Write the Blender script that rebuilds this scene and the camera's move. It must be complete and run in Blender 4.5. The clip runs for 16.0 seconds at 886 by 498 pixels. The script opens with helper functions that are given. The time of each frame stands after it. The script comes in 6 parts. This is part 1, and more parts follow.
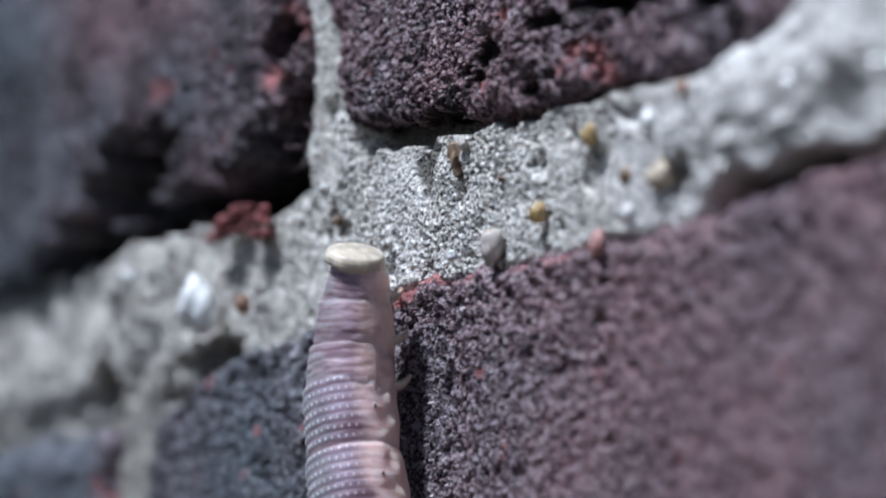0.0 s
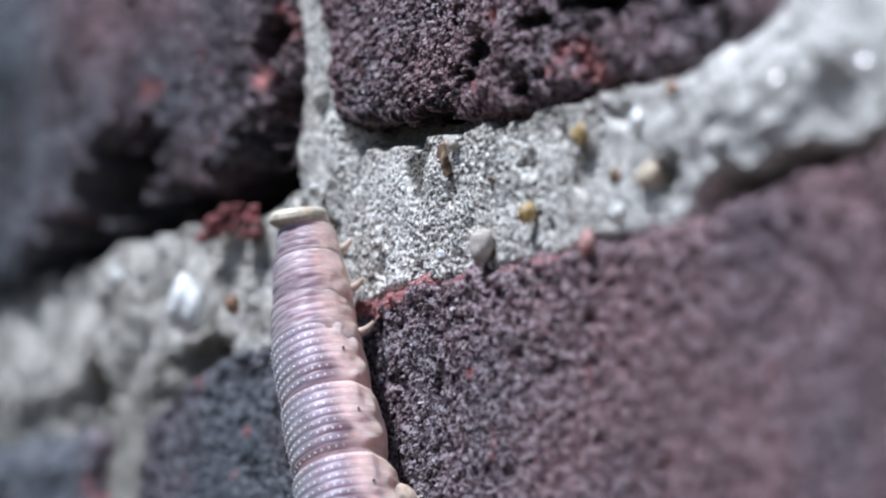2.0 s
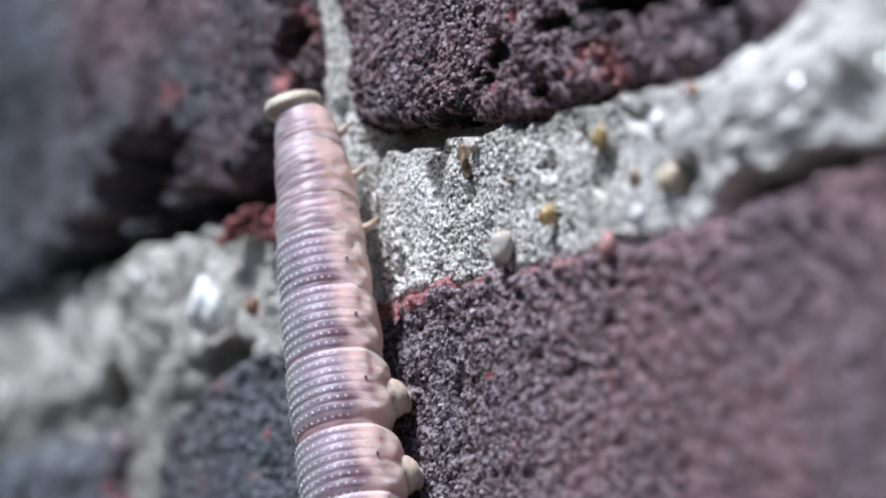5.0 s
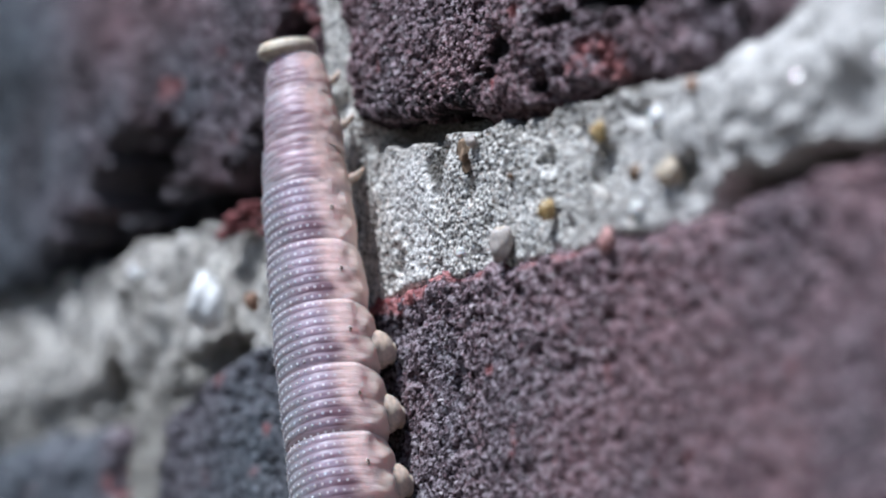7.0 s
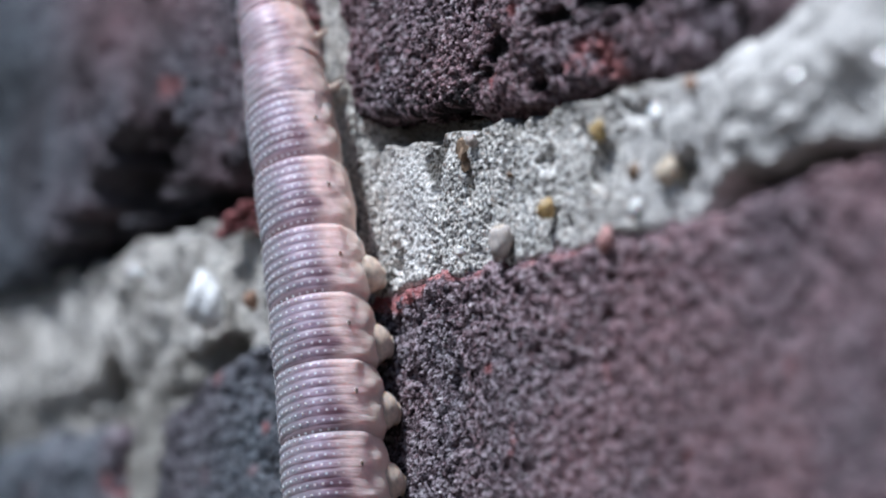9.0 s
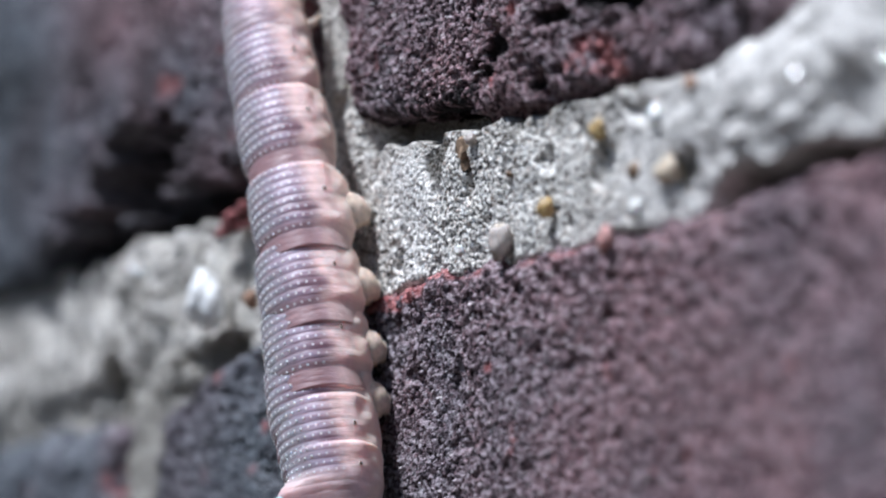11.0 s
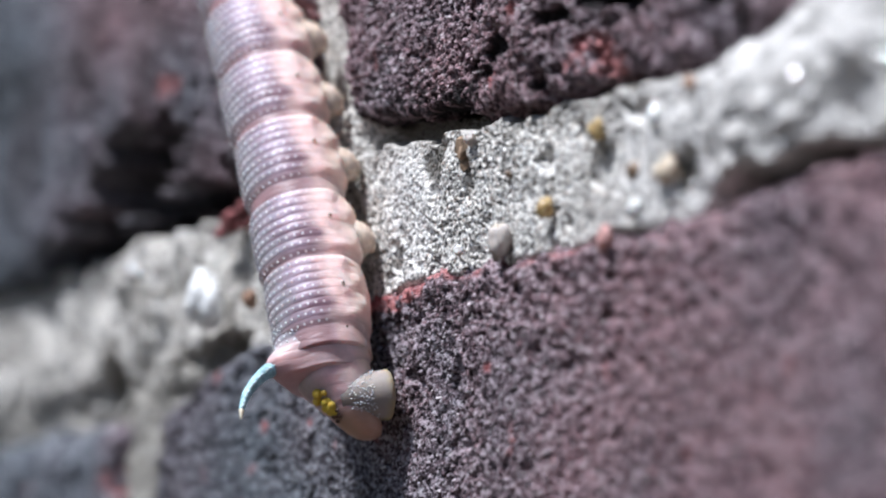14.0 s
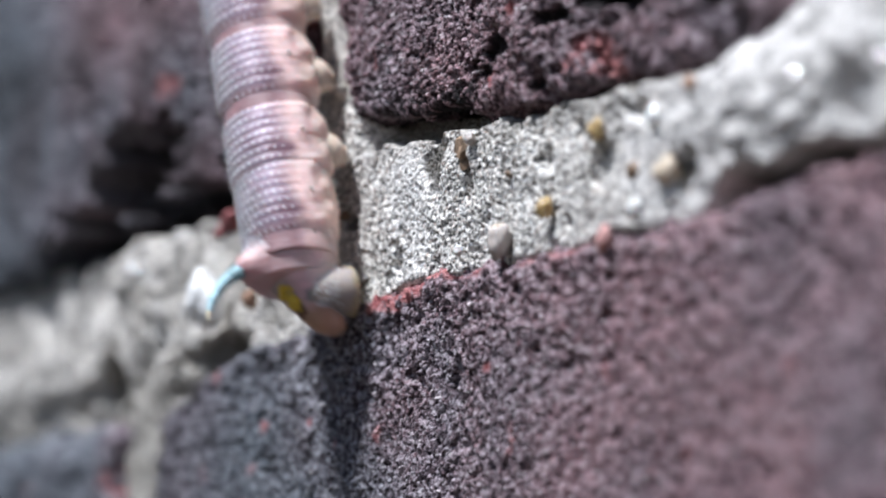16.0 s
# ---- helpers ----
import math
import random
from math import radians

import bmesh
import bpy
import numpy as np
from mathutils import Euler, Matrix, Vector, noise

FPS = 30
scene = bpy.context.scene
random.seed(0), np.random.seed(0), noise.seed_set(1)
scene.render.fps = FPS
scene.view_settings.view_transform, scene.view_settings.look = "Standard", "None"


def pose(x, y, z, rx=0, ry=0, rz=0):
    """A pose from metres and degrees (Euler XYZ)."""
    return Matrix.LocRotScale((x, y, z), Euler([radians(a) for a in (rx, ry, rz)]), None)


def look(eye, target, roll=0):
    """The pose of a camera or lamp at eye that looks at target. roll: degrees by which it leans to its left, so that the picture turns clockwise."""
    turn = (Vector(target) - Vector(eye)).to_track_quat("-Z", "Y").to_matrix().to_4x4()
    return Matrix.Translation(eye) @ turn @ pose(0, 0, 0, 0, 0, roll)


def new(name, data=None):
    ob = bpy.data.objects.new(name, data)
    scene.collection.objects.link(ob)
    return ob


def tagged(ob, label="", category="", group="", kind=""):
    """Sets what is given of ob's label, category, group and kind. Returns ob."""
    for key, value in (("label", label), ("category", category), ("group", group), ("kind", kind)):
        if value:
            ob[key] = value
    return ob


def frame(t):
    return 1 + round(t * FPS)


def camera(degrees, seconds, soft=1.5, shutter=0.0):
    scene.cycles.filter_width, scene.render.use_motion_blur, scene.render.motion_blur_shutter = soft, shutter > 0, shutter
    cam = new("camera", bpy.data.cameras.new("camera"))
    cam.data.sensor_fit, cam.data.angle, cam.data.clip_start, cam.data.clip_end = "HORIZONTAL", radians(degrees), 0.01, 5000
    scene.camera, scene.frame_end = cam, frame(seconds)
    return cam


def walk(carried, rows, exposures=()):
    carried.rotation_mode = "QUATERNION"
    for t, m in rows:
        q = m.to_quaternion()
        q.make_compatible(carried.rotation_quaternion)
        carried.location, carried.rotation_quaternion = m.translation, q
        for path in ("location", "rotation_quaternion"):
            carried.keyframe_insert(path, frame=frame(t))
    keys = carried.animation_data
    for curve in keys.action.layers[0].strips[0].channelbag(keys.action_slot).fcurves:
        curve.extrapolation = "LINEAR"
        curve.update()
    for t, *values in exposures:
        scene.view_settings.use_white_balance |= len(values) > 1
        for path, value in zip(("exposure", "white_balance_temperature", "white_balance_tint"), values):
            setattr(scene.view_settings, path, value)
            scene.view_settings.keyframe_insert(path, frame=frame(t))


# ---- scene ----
MM = 0.001

# ---- camera and its path ----
cam = camera(8.5, 16.0, soft=2.0, shutter=0.5)
cam.data.dof.use_dof = True
cam.data.dof.focus_distance = 0.530
cam.data.dof.aperture_fstop = 18.5
EYE = Vector((0.47232, -0.22025, 0.51839))
EXPOSURES = [(0, 0.13, 5620, 8), (1.5, 0.24, 5670, 8), (3.5, 0.45, 5900, 9), (6.5, 0.30, 5760, 8), (7, 0.26, 5740, 8), (9, 0.20, 5730, 8), (12.5, 0.48, 5940, 10), (16, 0.55, 6030, 10)]
walk(cam, [
    (0.0, look(EYE, (0.000000, 0.000000, 0.600000))),
    (0.5, look(EYE, (0.000042, 0.000091, 0.600000))),
    (1.0, look(EYE, (0.000081, 0.000210, 0.599901))),
    (1.5, look(EYE, (0.000275, 0.000589, 0.600000))),
    (2.0, look(EYE, (0.000380, 0.000816, 0.600000))),
    (2.5, look(EYE, (0.000528, 0.001133, 0.600000))),
    (3.0, look(EYE, (0.000620, 0.001366, 0.599901))),
    (3.5, look(EYE, (0.000631, 0.001416, 0.599827))),
    (3.8, look(EYE, (0.000549, 0.001178, 0.600000))),
    (4.0, look(EYE, (0.000437, 0.000845, 0.600247))),
    (4.2, look(EYE, (0.000105, 0.000061, 0.600445))),
    (4.5, look(EYE, (-0.000190, -0.000573, 0.600445))),
    (5.2, look(EYE, (-0.000366, -0.000822, 0.600099))),
    (6.5, look(EYE, (-0.000387, -0.000757, 0.599802))),
    (7.0, look(EYE, (-0.000384, -0.000731, 0.599753))),
    (8.0, look(EYE, (-0.000363, -0.000658, 0.599679))),
    (9.0, look(EYE, (-0.000366, -0.000657, 0.599654))),
    (11.5, look(EYE, (-0.000359, -0.000605, 0.599555))),
    (13.0, look(EYE, (-0.000348, -0.000582, 0.599555))),
    (16.0, look(EYE, (-0.000325, -0.000527, 0.599541))),
], exposures=EXPOSURES)

# ---- world and sun ----
SUN_DIR = Vector((-0.03, 0.50, -1.0)).normalized()   # the way the light travels
world = bpy.data.worlds.new("sky")
scene.world = world
world.use_nodes = True
wn = world.node_tree.nodes
sky = wn.new("ShaderNodeTexSky")
sky.sky_type = "NISHITA"
sky.sun_disc = False
sky.sun_elevation = math.asin(-SUN_DIR.z)
sky.sun_rotation = math.atan2(-SUN_DIR.x, -SUN_DIR.y)
world.node_tree.links.new(sky.outputs[0], wn["Background"].inputs[0])
wn["Background"].inputs[1].default_value = 0.050
sun = new("sun", bpy.data.lights.new("sun", "SUN"))
sun.data.energy = 5.0
sun.data.angle = radians(7.0)
sun.data.color = (1.0, 0.98, 0.96)
sun.matrix_world = look((0.3, -0.8, 2.0), Vector((0.3, -0.8, 2.0)) + SUN_DIR)


# ---- materials ----
class Shader:
    """A small builder of node materials in object space (metres)."""

    def __init__(self, name, rough=0.9, spec=0.3):
        self.mat = bpy.data.materials.new(name)
        self.mat.use_nodes = True
        self.t = self.mat.node_tree
        self.bsdf = self.t.nodes["Principled BSDF"]
        self.bsdf.inputs["Roughness"].default_value = rough
        self.bsdf.inputs["Specular IOR Level"].default_value = spec
        self.co = self.t.nodes.new("ShaderNodeTexCoord").outputs["Object"]

    def put(self, a, b):
        if isinstance(a, bpy.types.NodeSocket):
            self.t.links.new(a, b)
        else:
            b.default_value = a

    def noise(self, scale, detail=3.0, rough=0.55, stretch=None):
        n = self.t.nodes.new("ShaderNodeTexNoise")
        n.inputs["Scale"].default_value = scale
        n.inputs["Detail"].default_value = detail
        n.inputs["Roughness"].default_value = rough
        co = self.co
        if stretch:
            m = self.t.nodes.new("ShaderNodeMapping")
            m.inputs["Scale"].default_value = stretch
            self.t.links.new(co, m.inputs["Vector"])
            co = m.outputs[0]
        self.t.links.new(co, n.inputs["Vector"])
        return n.outputs["Fac"]

    def cells(self, scale, out="Color", feature="F1"):
        n = self.t.nodes.new("ShaderNodeTexVoronoi")
        n.feature = feature
        n.inputs["Scale"].default_value = scale
        self.t.links.new(self.co, n.inputs["Vector"])
        return n.outputs[out]

    def grey(self, col):
        n = self.t.nodes.new("ShaderNodeSeparateColor")
        self.t.links.new(col, n.inputs[0])
        return n.outputs[0]

    def band(self, fac, lo, hi):
        n = self.t.nodes.new("ShaderNodeMapRange")
        n.interpolation_type = "SMOOTHSTEP"
        self.t.links.new(fac, n.inputs[0])
        n.inputs[1].default_value, n.inputs[2].default_value = lo, hi
        return n.outputs[0]

    def math(self, op, a, b=0.0):
        n = self.t.nodes.new("ShaderNodeMath")
        n.operation = op
        self.put(a, n.inputs[0])
        self.put(b, n.inputs[1])
        return n.outputs[0]

    def mix(self, fac, a, b):
        n = self.t.nodes.new("ShaderNodeMix")
        n.data_type = "RGBA"
        self.put(fac, n.inputs[0])
        for v, s in ((a, n.inputs[6]), (b, n.inputs[7])):
            self.put(v if isinstance(v, bpy.types.NodeSocket) else (*v, 1.0), s)
        return n.outputs[2]

    def attr(self, name):
        n = self.t.nodes.new("ShaderNodeAttribute")
        n.attribute_name = name
        return n.outputs["Fac"]

    def done(self, colour, bump=None, height=0.0002, strength=0.6):
        self.put(colour if isinstance(colour, bpy.types.NodeSocket) else (*colour, 1.0), self.bsdf.inputs["Base Color"])
        if bump is not None:
            n = self.t.nodes.new("ShaderNodeBump")
            n.inputs["Strength"].default_value = strength
            n.inputs["Distance"].default_value = height
            self.t.links.new(bump, n.inputs["Height"])
            self.t.links.new(n.outputs[0], self.bsdf.inputs["Normal"])
        return self.mat


def brick_material():
    s = Shader("weathered_brick", 0.88, 0.2)
    grain = s.noise(2500, 3, 0.75)
    fine_grain = s.noise(4200, 2, 0.6)
    broad = s.noise(120, 3, 0.6)
    base = s.mix(s.band(broad, 0.35, 0.65), (0.228, 0.122, 0.140), (0.325, 0.185, 0.200))
    base = s.mix(s.attr("flash"), base, (0.070, 0.092, 0.115))
    rose = s.noise(1500, 2, 0.6)
    base = s.mix(s.math("MULTIPLY", s.band(rose, 0.50, 0.66), s.math("MULTIPLY", s.math("SUBTRACT", 1.0, s.attr("flash")), 0.55)), base, (0.27, 0.115, 0.125))
    tone = s.attr("tone")
    base = s.mix(s.math("MULTIPLY", s.band(tone, 0.45, 0.15), 0.64), base, (0.026, 0.019, 0.025))
    base = s.mix(s.math("MULTIPLY", s.band(tone, 0.58, 0.86), 0.62), base, s.mix(s.attr("flash"), (0.48, 0.325, 0.36), (0.33, 0.355, 0.405)))
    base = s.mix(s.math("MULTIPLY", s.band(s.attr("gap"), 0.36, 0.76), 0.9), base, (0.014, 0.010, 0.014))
    base = s.mix(s.math("MULTIPLY", s.band(fine_grain, 0.46, 0.33), 0.7), base, (0.022, 0.016, 0.021))
    base = s.mix(s.math("MULTIPLY", s.band(grain, 0.57, 0.66), 0.5), base, s.mix(s.attr("flash"), (0.40, 0.30, 0.34), (0.27, 0.29, 0.34)))
    base = s.mix(s.band(tone, 0.965, 0.980), base, (0.78, 0.72, 0.74))
    speck = s.grey(s.cells(3300))
    base = s.mix(s.math("MULTIPLY", s.band(speck, 0.40, 0.26), 0.66), base, (0.020, 0.014, 0.019))
    base = s.mix(s.math("MULTIPLY", s.band(speck, 0.76, 0.86), 0.6), base, s.mix(s.attr("flash"), (0.56, 0.40, 0.45), (0.42, 0.44, 0.49)))
    pale = s.grey(s.cells(2100))
    base = s.mix(s.math("MULTIPLY", s.band(pale, 0.82, 0.90), 0.5), base, s.mix(s.attr("flash"), (0.60, 0.47, 0.50), (0.40, 0.43, 0.48)))
    red = s.mix(s.band(s.noise(1100, 4, 0.7), 0.35, 0.7), (0.26, 0.070, 0.076), (0.72, 0.33, 0.325))
    base = s.mix(s.math("MULTIPLY", s.math("MULTIPLY", s.attr("chip"), s.band(s.noise(520, 3, 0.6), 0.40, 0.52)), s.band(fine_grain, 0.30, 0.48)), base, red)
    # near-black for grime, and for shade put into the hollows' colour
    base = s.mix(s.attr("grime_shade"), base, (0.010, 0.009, 0.010))
    return s.done(base, fine_grain, 0.0005, 1.0)


def mortar_material():
    s = Shader("lime_mortar", 0.92, 0.25)
    grain = s.noise(4200, 3, 0.7)
    sand = s.noise(4600, 2, 0.6)
    broad = s.noise(90, 3, 0.55)
    base = s.mix(s.band(broad, 0.38, 0.62), (0.64, 0.60, 0.515), (0.78, 0.745, 0.665))
    base = s.mix(s.attr("bloom"), base, (0.82, 0.79, 0.76))
    tone = s.attr("tone")
    base = s.mix(s.math("MULTIPLY", s.band(tone, 0.50, 0.74), 0.85), base, (0.92, 0.91, 0.89))
    patch = s.noise(620, 3, 0.65)
    base = s.mix(s.math("MULTIPLY", s.band(patch, 0.46, 0.36), 0.30), base, (0.15, 0.145, 0.135))
    base = s.mix(s.math("MULTIPLY", s.band(patch, 0.54, 0.66), 0.40), base, (0.92, 0.91, 0.90))
    base = s.mix(s.math("MULTIPLY", s.band(tone, 0.34, 0.19), 0.80), base, (0.034, 0.032, 0.034))
    base = s.mix(s.math("MULTIPLY", s.band(tone, 0.965, 0.975), 0.6), base, (0.46, 0.22, 0.14))
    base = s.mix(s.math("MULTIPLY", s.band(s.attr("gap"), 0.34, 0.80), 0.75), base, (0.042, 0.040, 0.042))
    tint = s.noise(2400, 1, 0.5)
    base = s.mix(s.math("MULTIPLY", s.band(tint, 0.60, 0.68), 0.65), base, (0.42, 0.27, 0.19))
    base = s.mix(s.math("MULTIPLY", s.band(tint, 0.40, 0.32), 0.60), base, (0.20, 0.24, 0.30))
    base = s.mix(s.math("MULTIPLY", s.band(sand, 0.58, 0.68), 0.85), base, (0.92, 0.895, 0.86))
    base = s.mix(s.math("MULTIPLY", s.band(grain, 0.47, 0.37), 0.72), base, (0.060, 0.057, 0.054))
    speck = s.grey(s.cells(4200))
    base = s.mix(s.math("MULTIPLY", s.band(speck, 0.30, 0.19), 0.76), base, (0.034, 0.032, 0.034))
    base = s.mix(s.math("MULTIPLY", s.band(speck, 0.68, 0.80), 0.75), base, (0.94, 0.90, 0.855))
    # dirt, and shade under overhangs that is put into the mortar's colour
    base = s.mix(s.math("MULTIPLY", s.attr("dirt_shade"), 0.78), base, s.mix(s.attr("dirt_shade"), (0.12, 0.105, 0.082), (0.050, 0.043, 0.032)))
    base = s.mix(s.math("MULTIPLY", s.math("MULTIPLY", s.band(s.attr("bloom"), 0.80, 1.0), s.math("SUBTRACT", 1.0, s.attr("dirt_shade"))), 0.30), base, (0.86, 0.845, 0.84))
    return s.done(base, grain, 0.0004, 0.7)


def plain_material(name, colour, rough=0.9, scale=60.0, spread=0.35, spec=0.3, bump=0.0003):
    s = Shader(name, rough, spec)
    n = s.noise(scale, 5, 0.6)
    dark = tuple(c * (1 - spread) for c in colour)
    return s.done(s.mix(s.band(n, 0.3, 0.7), dark, colour), n, bump, 0.5)


def grain_material(name, colour, rough=0.35, clear=0.2):
    s = Shader(name, rough, 0.5)
    n = s.noise(900, 3, 0.6)
    m = s.done(s.mix(s.band(n, 0.35, 0.7), tuple(c * 0.6 for c in colour), colour), n, 0.0001, 0.4)
    s.bsdf.inputs["Subsurface Weight"].default_value = clear
    s.bsdf.inputs["Subsurface Radius"].default_value = (0.001, 0.0007, 0.0005)
    s.bsdf.inputs["Subsurface Scale"].default_value = 0.5
    return m


def skin_material(name="caterpillar_skin", dorsal=(0.345, 0.265, 0.345), side=(0.88, 0.645, 0.625), crease=(0.27, 0.15, 0.16)):
    s = Shader(name, 0.5, 0.4)
    n = s.noise(700, 4, 0.6)
    wrinkle = s.noise(1500, 3, 0.6, (0.35, 0.35, 1.6))
    back = s.mix(s.band(s.noise(420, 3, 0.6), 0.35, 0.65), tuple(c * 0.72 for c in dorsal), tuple(min(1, c * 1.15) for c in dorsal))
    flank = s.mix(s.band(n, 0.35, 0.7), tuple(c * 0.86 for c in side), tuple(min(1, c * 1.1) for c in side))
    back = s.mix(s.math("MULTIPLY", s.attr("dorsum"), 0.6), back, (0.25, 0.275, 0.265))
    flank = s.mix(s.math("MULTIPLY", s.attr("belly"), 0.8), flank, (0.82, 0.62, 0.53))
    col = s.mix(s.attr("flank"), back, flank)
    col = s.mix(s.attr("rose"), col, (0.52, 0.28, 0.29))
    ring, row = s.attr("ring"), s.attr("row")
    odd = s.math("MULTIPLY", s.math("MODULO", s.math("FLOOR", ring), 2.0), 0.5)
    across = s.math("MULTIPLY", s.math("SUBTRACT", s.math("FRACT", s.math("ADD", s.math("SUBTRACT", row, odd), 0.5)), 0.5), 0.75)
    along = s.math("MULTIPLY", s.math("SUBTRACT", s.math("FRACT", ring), 0.5), 0.88)
    spot = s.band(s.math("SQRT", s.math("ADD", s.math("MULTIPLY", across, across), s.math("MULTIPLY", along, along))), 0.175, 0.055)
    spot = s.math("MULTIPLY", spot, s.math("MULTIPLY", s.attr("warts"), s.math("SUBTRACT", 1.0, s.math("MULTIPLY", s.attr("flank"), 0.8))))
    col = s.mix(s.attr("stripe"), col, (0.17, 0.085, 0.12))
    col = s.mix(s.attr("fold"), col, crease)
    col = s.mix(s.math("MULTIPLY", spot, 0.76), col, (0.80, 0.79, 0.83))
    m = s.done(col, wrinkle, 0.0002, 0.35)
    s.bsdf.inputs["Subsurface Weight"].default_value = 0.65
    s.bsdf.inputs["Subsurface Radius"].default_value = (0.0020, 0.0012, 0.0010)
    s.bsdf.inputs["Subsurface Scale"].default_value = 0.8
    s.bsdf.inputs["Coat Weight"].default_value = 0.12
    s.bsdf.inputs["Coat Roughness"].default_value = 0.35
    return m


def clasper_material():
    s = Shader("olive_clasper", 0.6, 0.3)
    n = s.noise(900, 3, 0.6)
    xyz = s.t.nodes.new("ShaderNodeSeparateXYZ")
    s.t.links.new(s.co, xyz.inputs[0])
    toe = s.band(s.math("ADD", xyz.outputs[1], s.math("MULTIPLY", n, 0.0012)), 0.0034, 0.0049)
    m = s.done(s.mix(toe, s.mix(n, (0.25, 0.215, 0.205), (0.35, 0.305, 0.28)), s.mix(n, (0.30, 0.25, 0.11), (0.42, 0.36, 0.18))), n, 0.0001, 0.4)
    s.bsdf.inputs["Subsurface Weight"].default_value = 0.8
    s.bsdf.inputs["Subsurface Radius"].default_value = (0.0016, 0.0011, 0.0007)
    s.bsdf.inputs["Subsurface Scale"].default_value = 0.7
    return m


BRICK, MORTAR = brick_material(), mortar_material()
FAR_BRICK = plain_material("plain_brick", (0.14, 0.08, 0.09), 0.9, 90.0)
FAR_MORTAR = plain_material("plain_mortar", (0.5, 0.48, 0.44), 0.95, 140.0)
GROUND = plain_material("packed_earth", (0.085, 0.070, 0.052), 0.95, 25.0, 0.5, 0.2, 0.01)
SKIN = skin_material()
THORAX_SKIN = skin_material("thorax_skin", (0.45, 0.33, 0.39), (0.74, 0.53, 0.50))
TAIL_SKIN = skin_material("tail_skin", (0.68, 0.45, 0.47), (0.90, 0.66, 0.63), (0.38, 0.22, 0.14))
CREAM = grain_material("cream_cuticle", (0.72, 0.64, 0.53), 0.4, 0.6)
MOUTH = grain_material("orange_brown_mouth", (0.50, 0.30, 0.24), 0.4, 0.3)
LEG = grain_material("pale_leg", (0.68, 0.54, 0.45), 0.4, 0.6)
PROLEG = grain_material("fleshy_proleg", (0.74, 0.60, 0.50), 0.5, 0.6)
HORN_DOT = grain_material("pale_blue_granule", (0.62, 0.80, 0.86), 0.5, 0.2)
PALE_DOT = grain_material("pale_granule", (0.90, 0.90, 0.93), 0.8, 0.3)
SPIRACLE = grain_material("brown_spiracle", (0.13, 0.065, 0.04), 0.6, 0.0)
SPIRACLE_RIM = grain_material("spiracle_rim", (0.80, 0.60, 0.54), 0.5, 0.2)
HORN = grain_material("blue_horn", (0.36, 0.62, 0.70), 0.5, 0.2)
HORN_TIP = grain_material("cream_horn_tip", (0.80, 0.72, 0.55), 0.5, 0.2)
YELLOW = grain_material("yellow_shield", (0.82, 0.58, 0.06), 0.45, 0.2)
CLASPER = clasper_material()


# ---- mesh helpers ----
def hash01(i, j, k, seed):
    with np.errstate(over="ignore"):
        h = (i.astype(np.uint32) * np.uint32(374761393) + j.astype(np.uint32) * np.uint32(668265263)
             + k.astype(np.uint32) * np.uint32(2147483647) + np.uint32((seed * 974634777 + 12345) & 0xFFFFFFFF))
        h = (h ^ (h >> np.uint32(13))) * np.uint32(1274126177)
        h = (h ^ (h >> np.uint32(16))) * np.uint32(2246822519)
        h = h ^ (h >> np.uint32(15))
    return h.astype(np.float64) / 4294967295.0


def vnoise(p, seed=0):
    """Smooth value noise, -1 to 1, at the rows of p."""
    f = np.floor(p)
    w = p - f
    w = w * w * (3 - 2 * w)
    f = f.astype(np.int64) + 100000
    out = 0.0
    for a in (0, 1):
        for b in (0, 1):
            for c in (0, 1):
                wt = (w[:, 0] if a else 1 - w[:, 0]) * (w[:, 1] if b else 1 - w[:, 1]) * (w[:, 2] if c else 1 - w[:, 2])
                out = out + wt * hash01(f[:, 0] + a, f[:, 1] + b, f[:, 2] + c, seed)
    return out * 2 - 1


def fbm(p, size, octaves=3, seed=0, gain=0.5):
    """Layered noise with features of that size in metres."""
    total, amp = 0.0, 1.0
    for o in range(octaves):
        total = total + amp * vnoise(p / (size / 2 ** o) + 17.3 * o, seed + 31 * o)
        amp *= gain
    return total


def sand_grains(a, b, step_a, step_b, seed):
    """Packed grains on a sheet: the distance to the grain's middle (0 to about 1) and a random tone for each grain."""
    ga, gb = a / step_a, b / step_b
    fa, fb = np.floor(ga), np.floor(gb)
    best, tone = np.full(len(a), 9.0), np.zeros(len(a))
    zero = np.zeros(len(a), dtype=np.int64)
    for i in (-1, 0, 1):
        for j in (-1, 0, 1):
            ia, ib = (fa + i).astype(np.int64) + 100000, (fb + j).astype(np.int64) + 100000
            d = np.hypot(fa + i + hash01(ia, ib, zero, seed) - ga, fb + j + hash01(ia, ib, zero, seed + 1) - gb)
            hit = d < best
            best[hit] = d[hit]
            tone[hit] = hash01(ia, ib, zero, seed + 2)[hit]
    return best, tone


def smooth(x, lo, hi):
    t = np.clip((x - lo) / (hi - lo), 0, 1)
    return t * t * (3 - 2 * t)


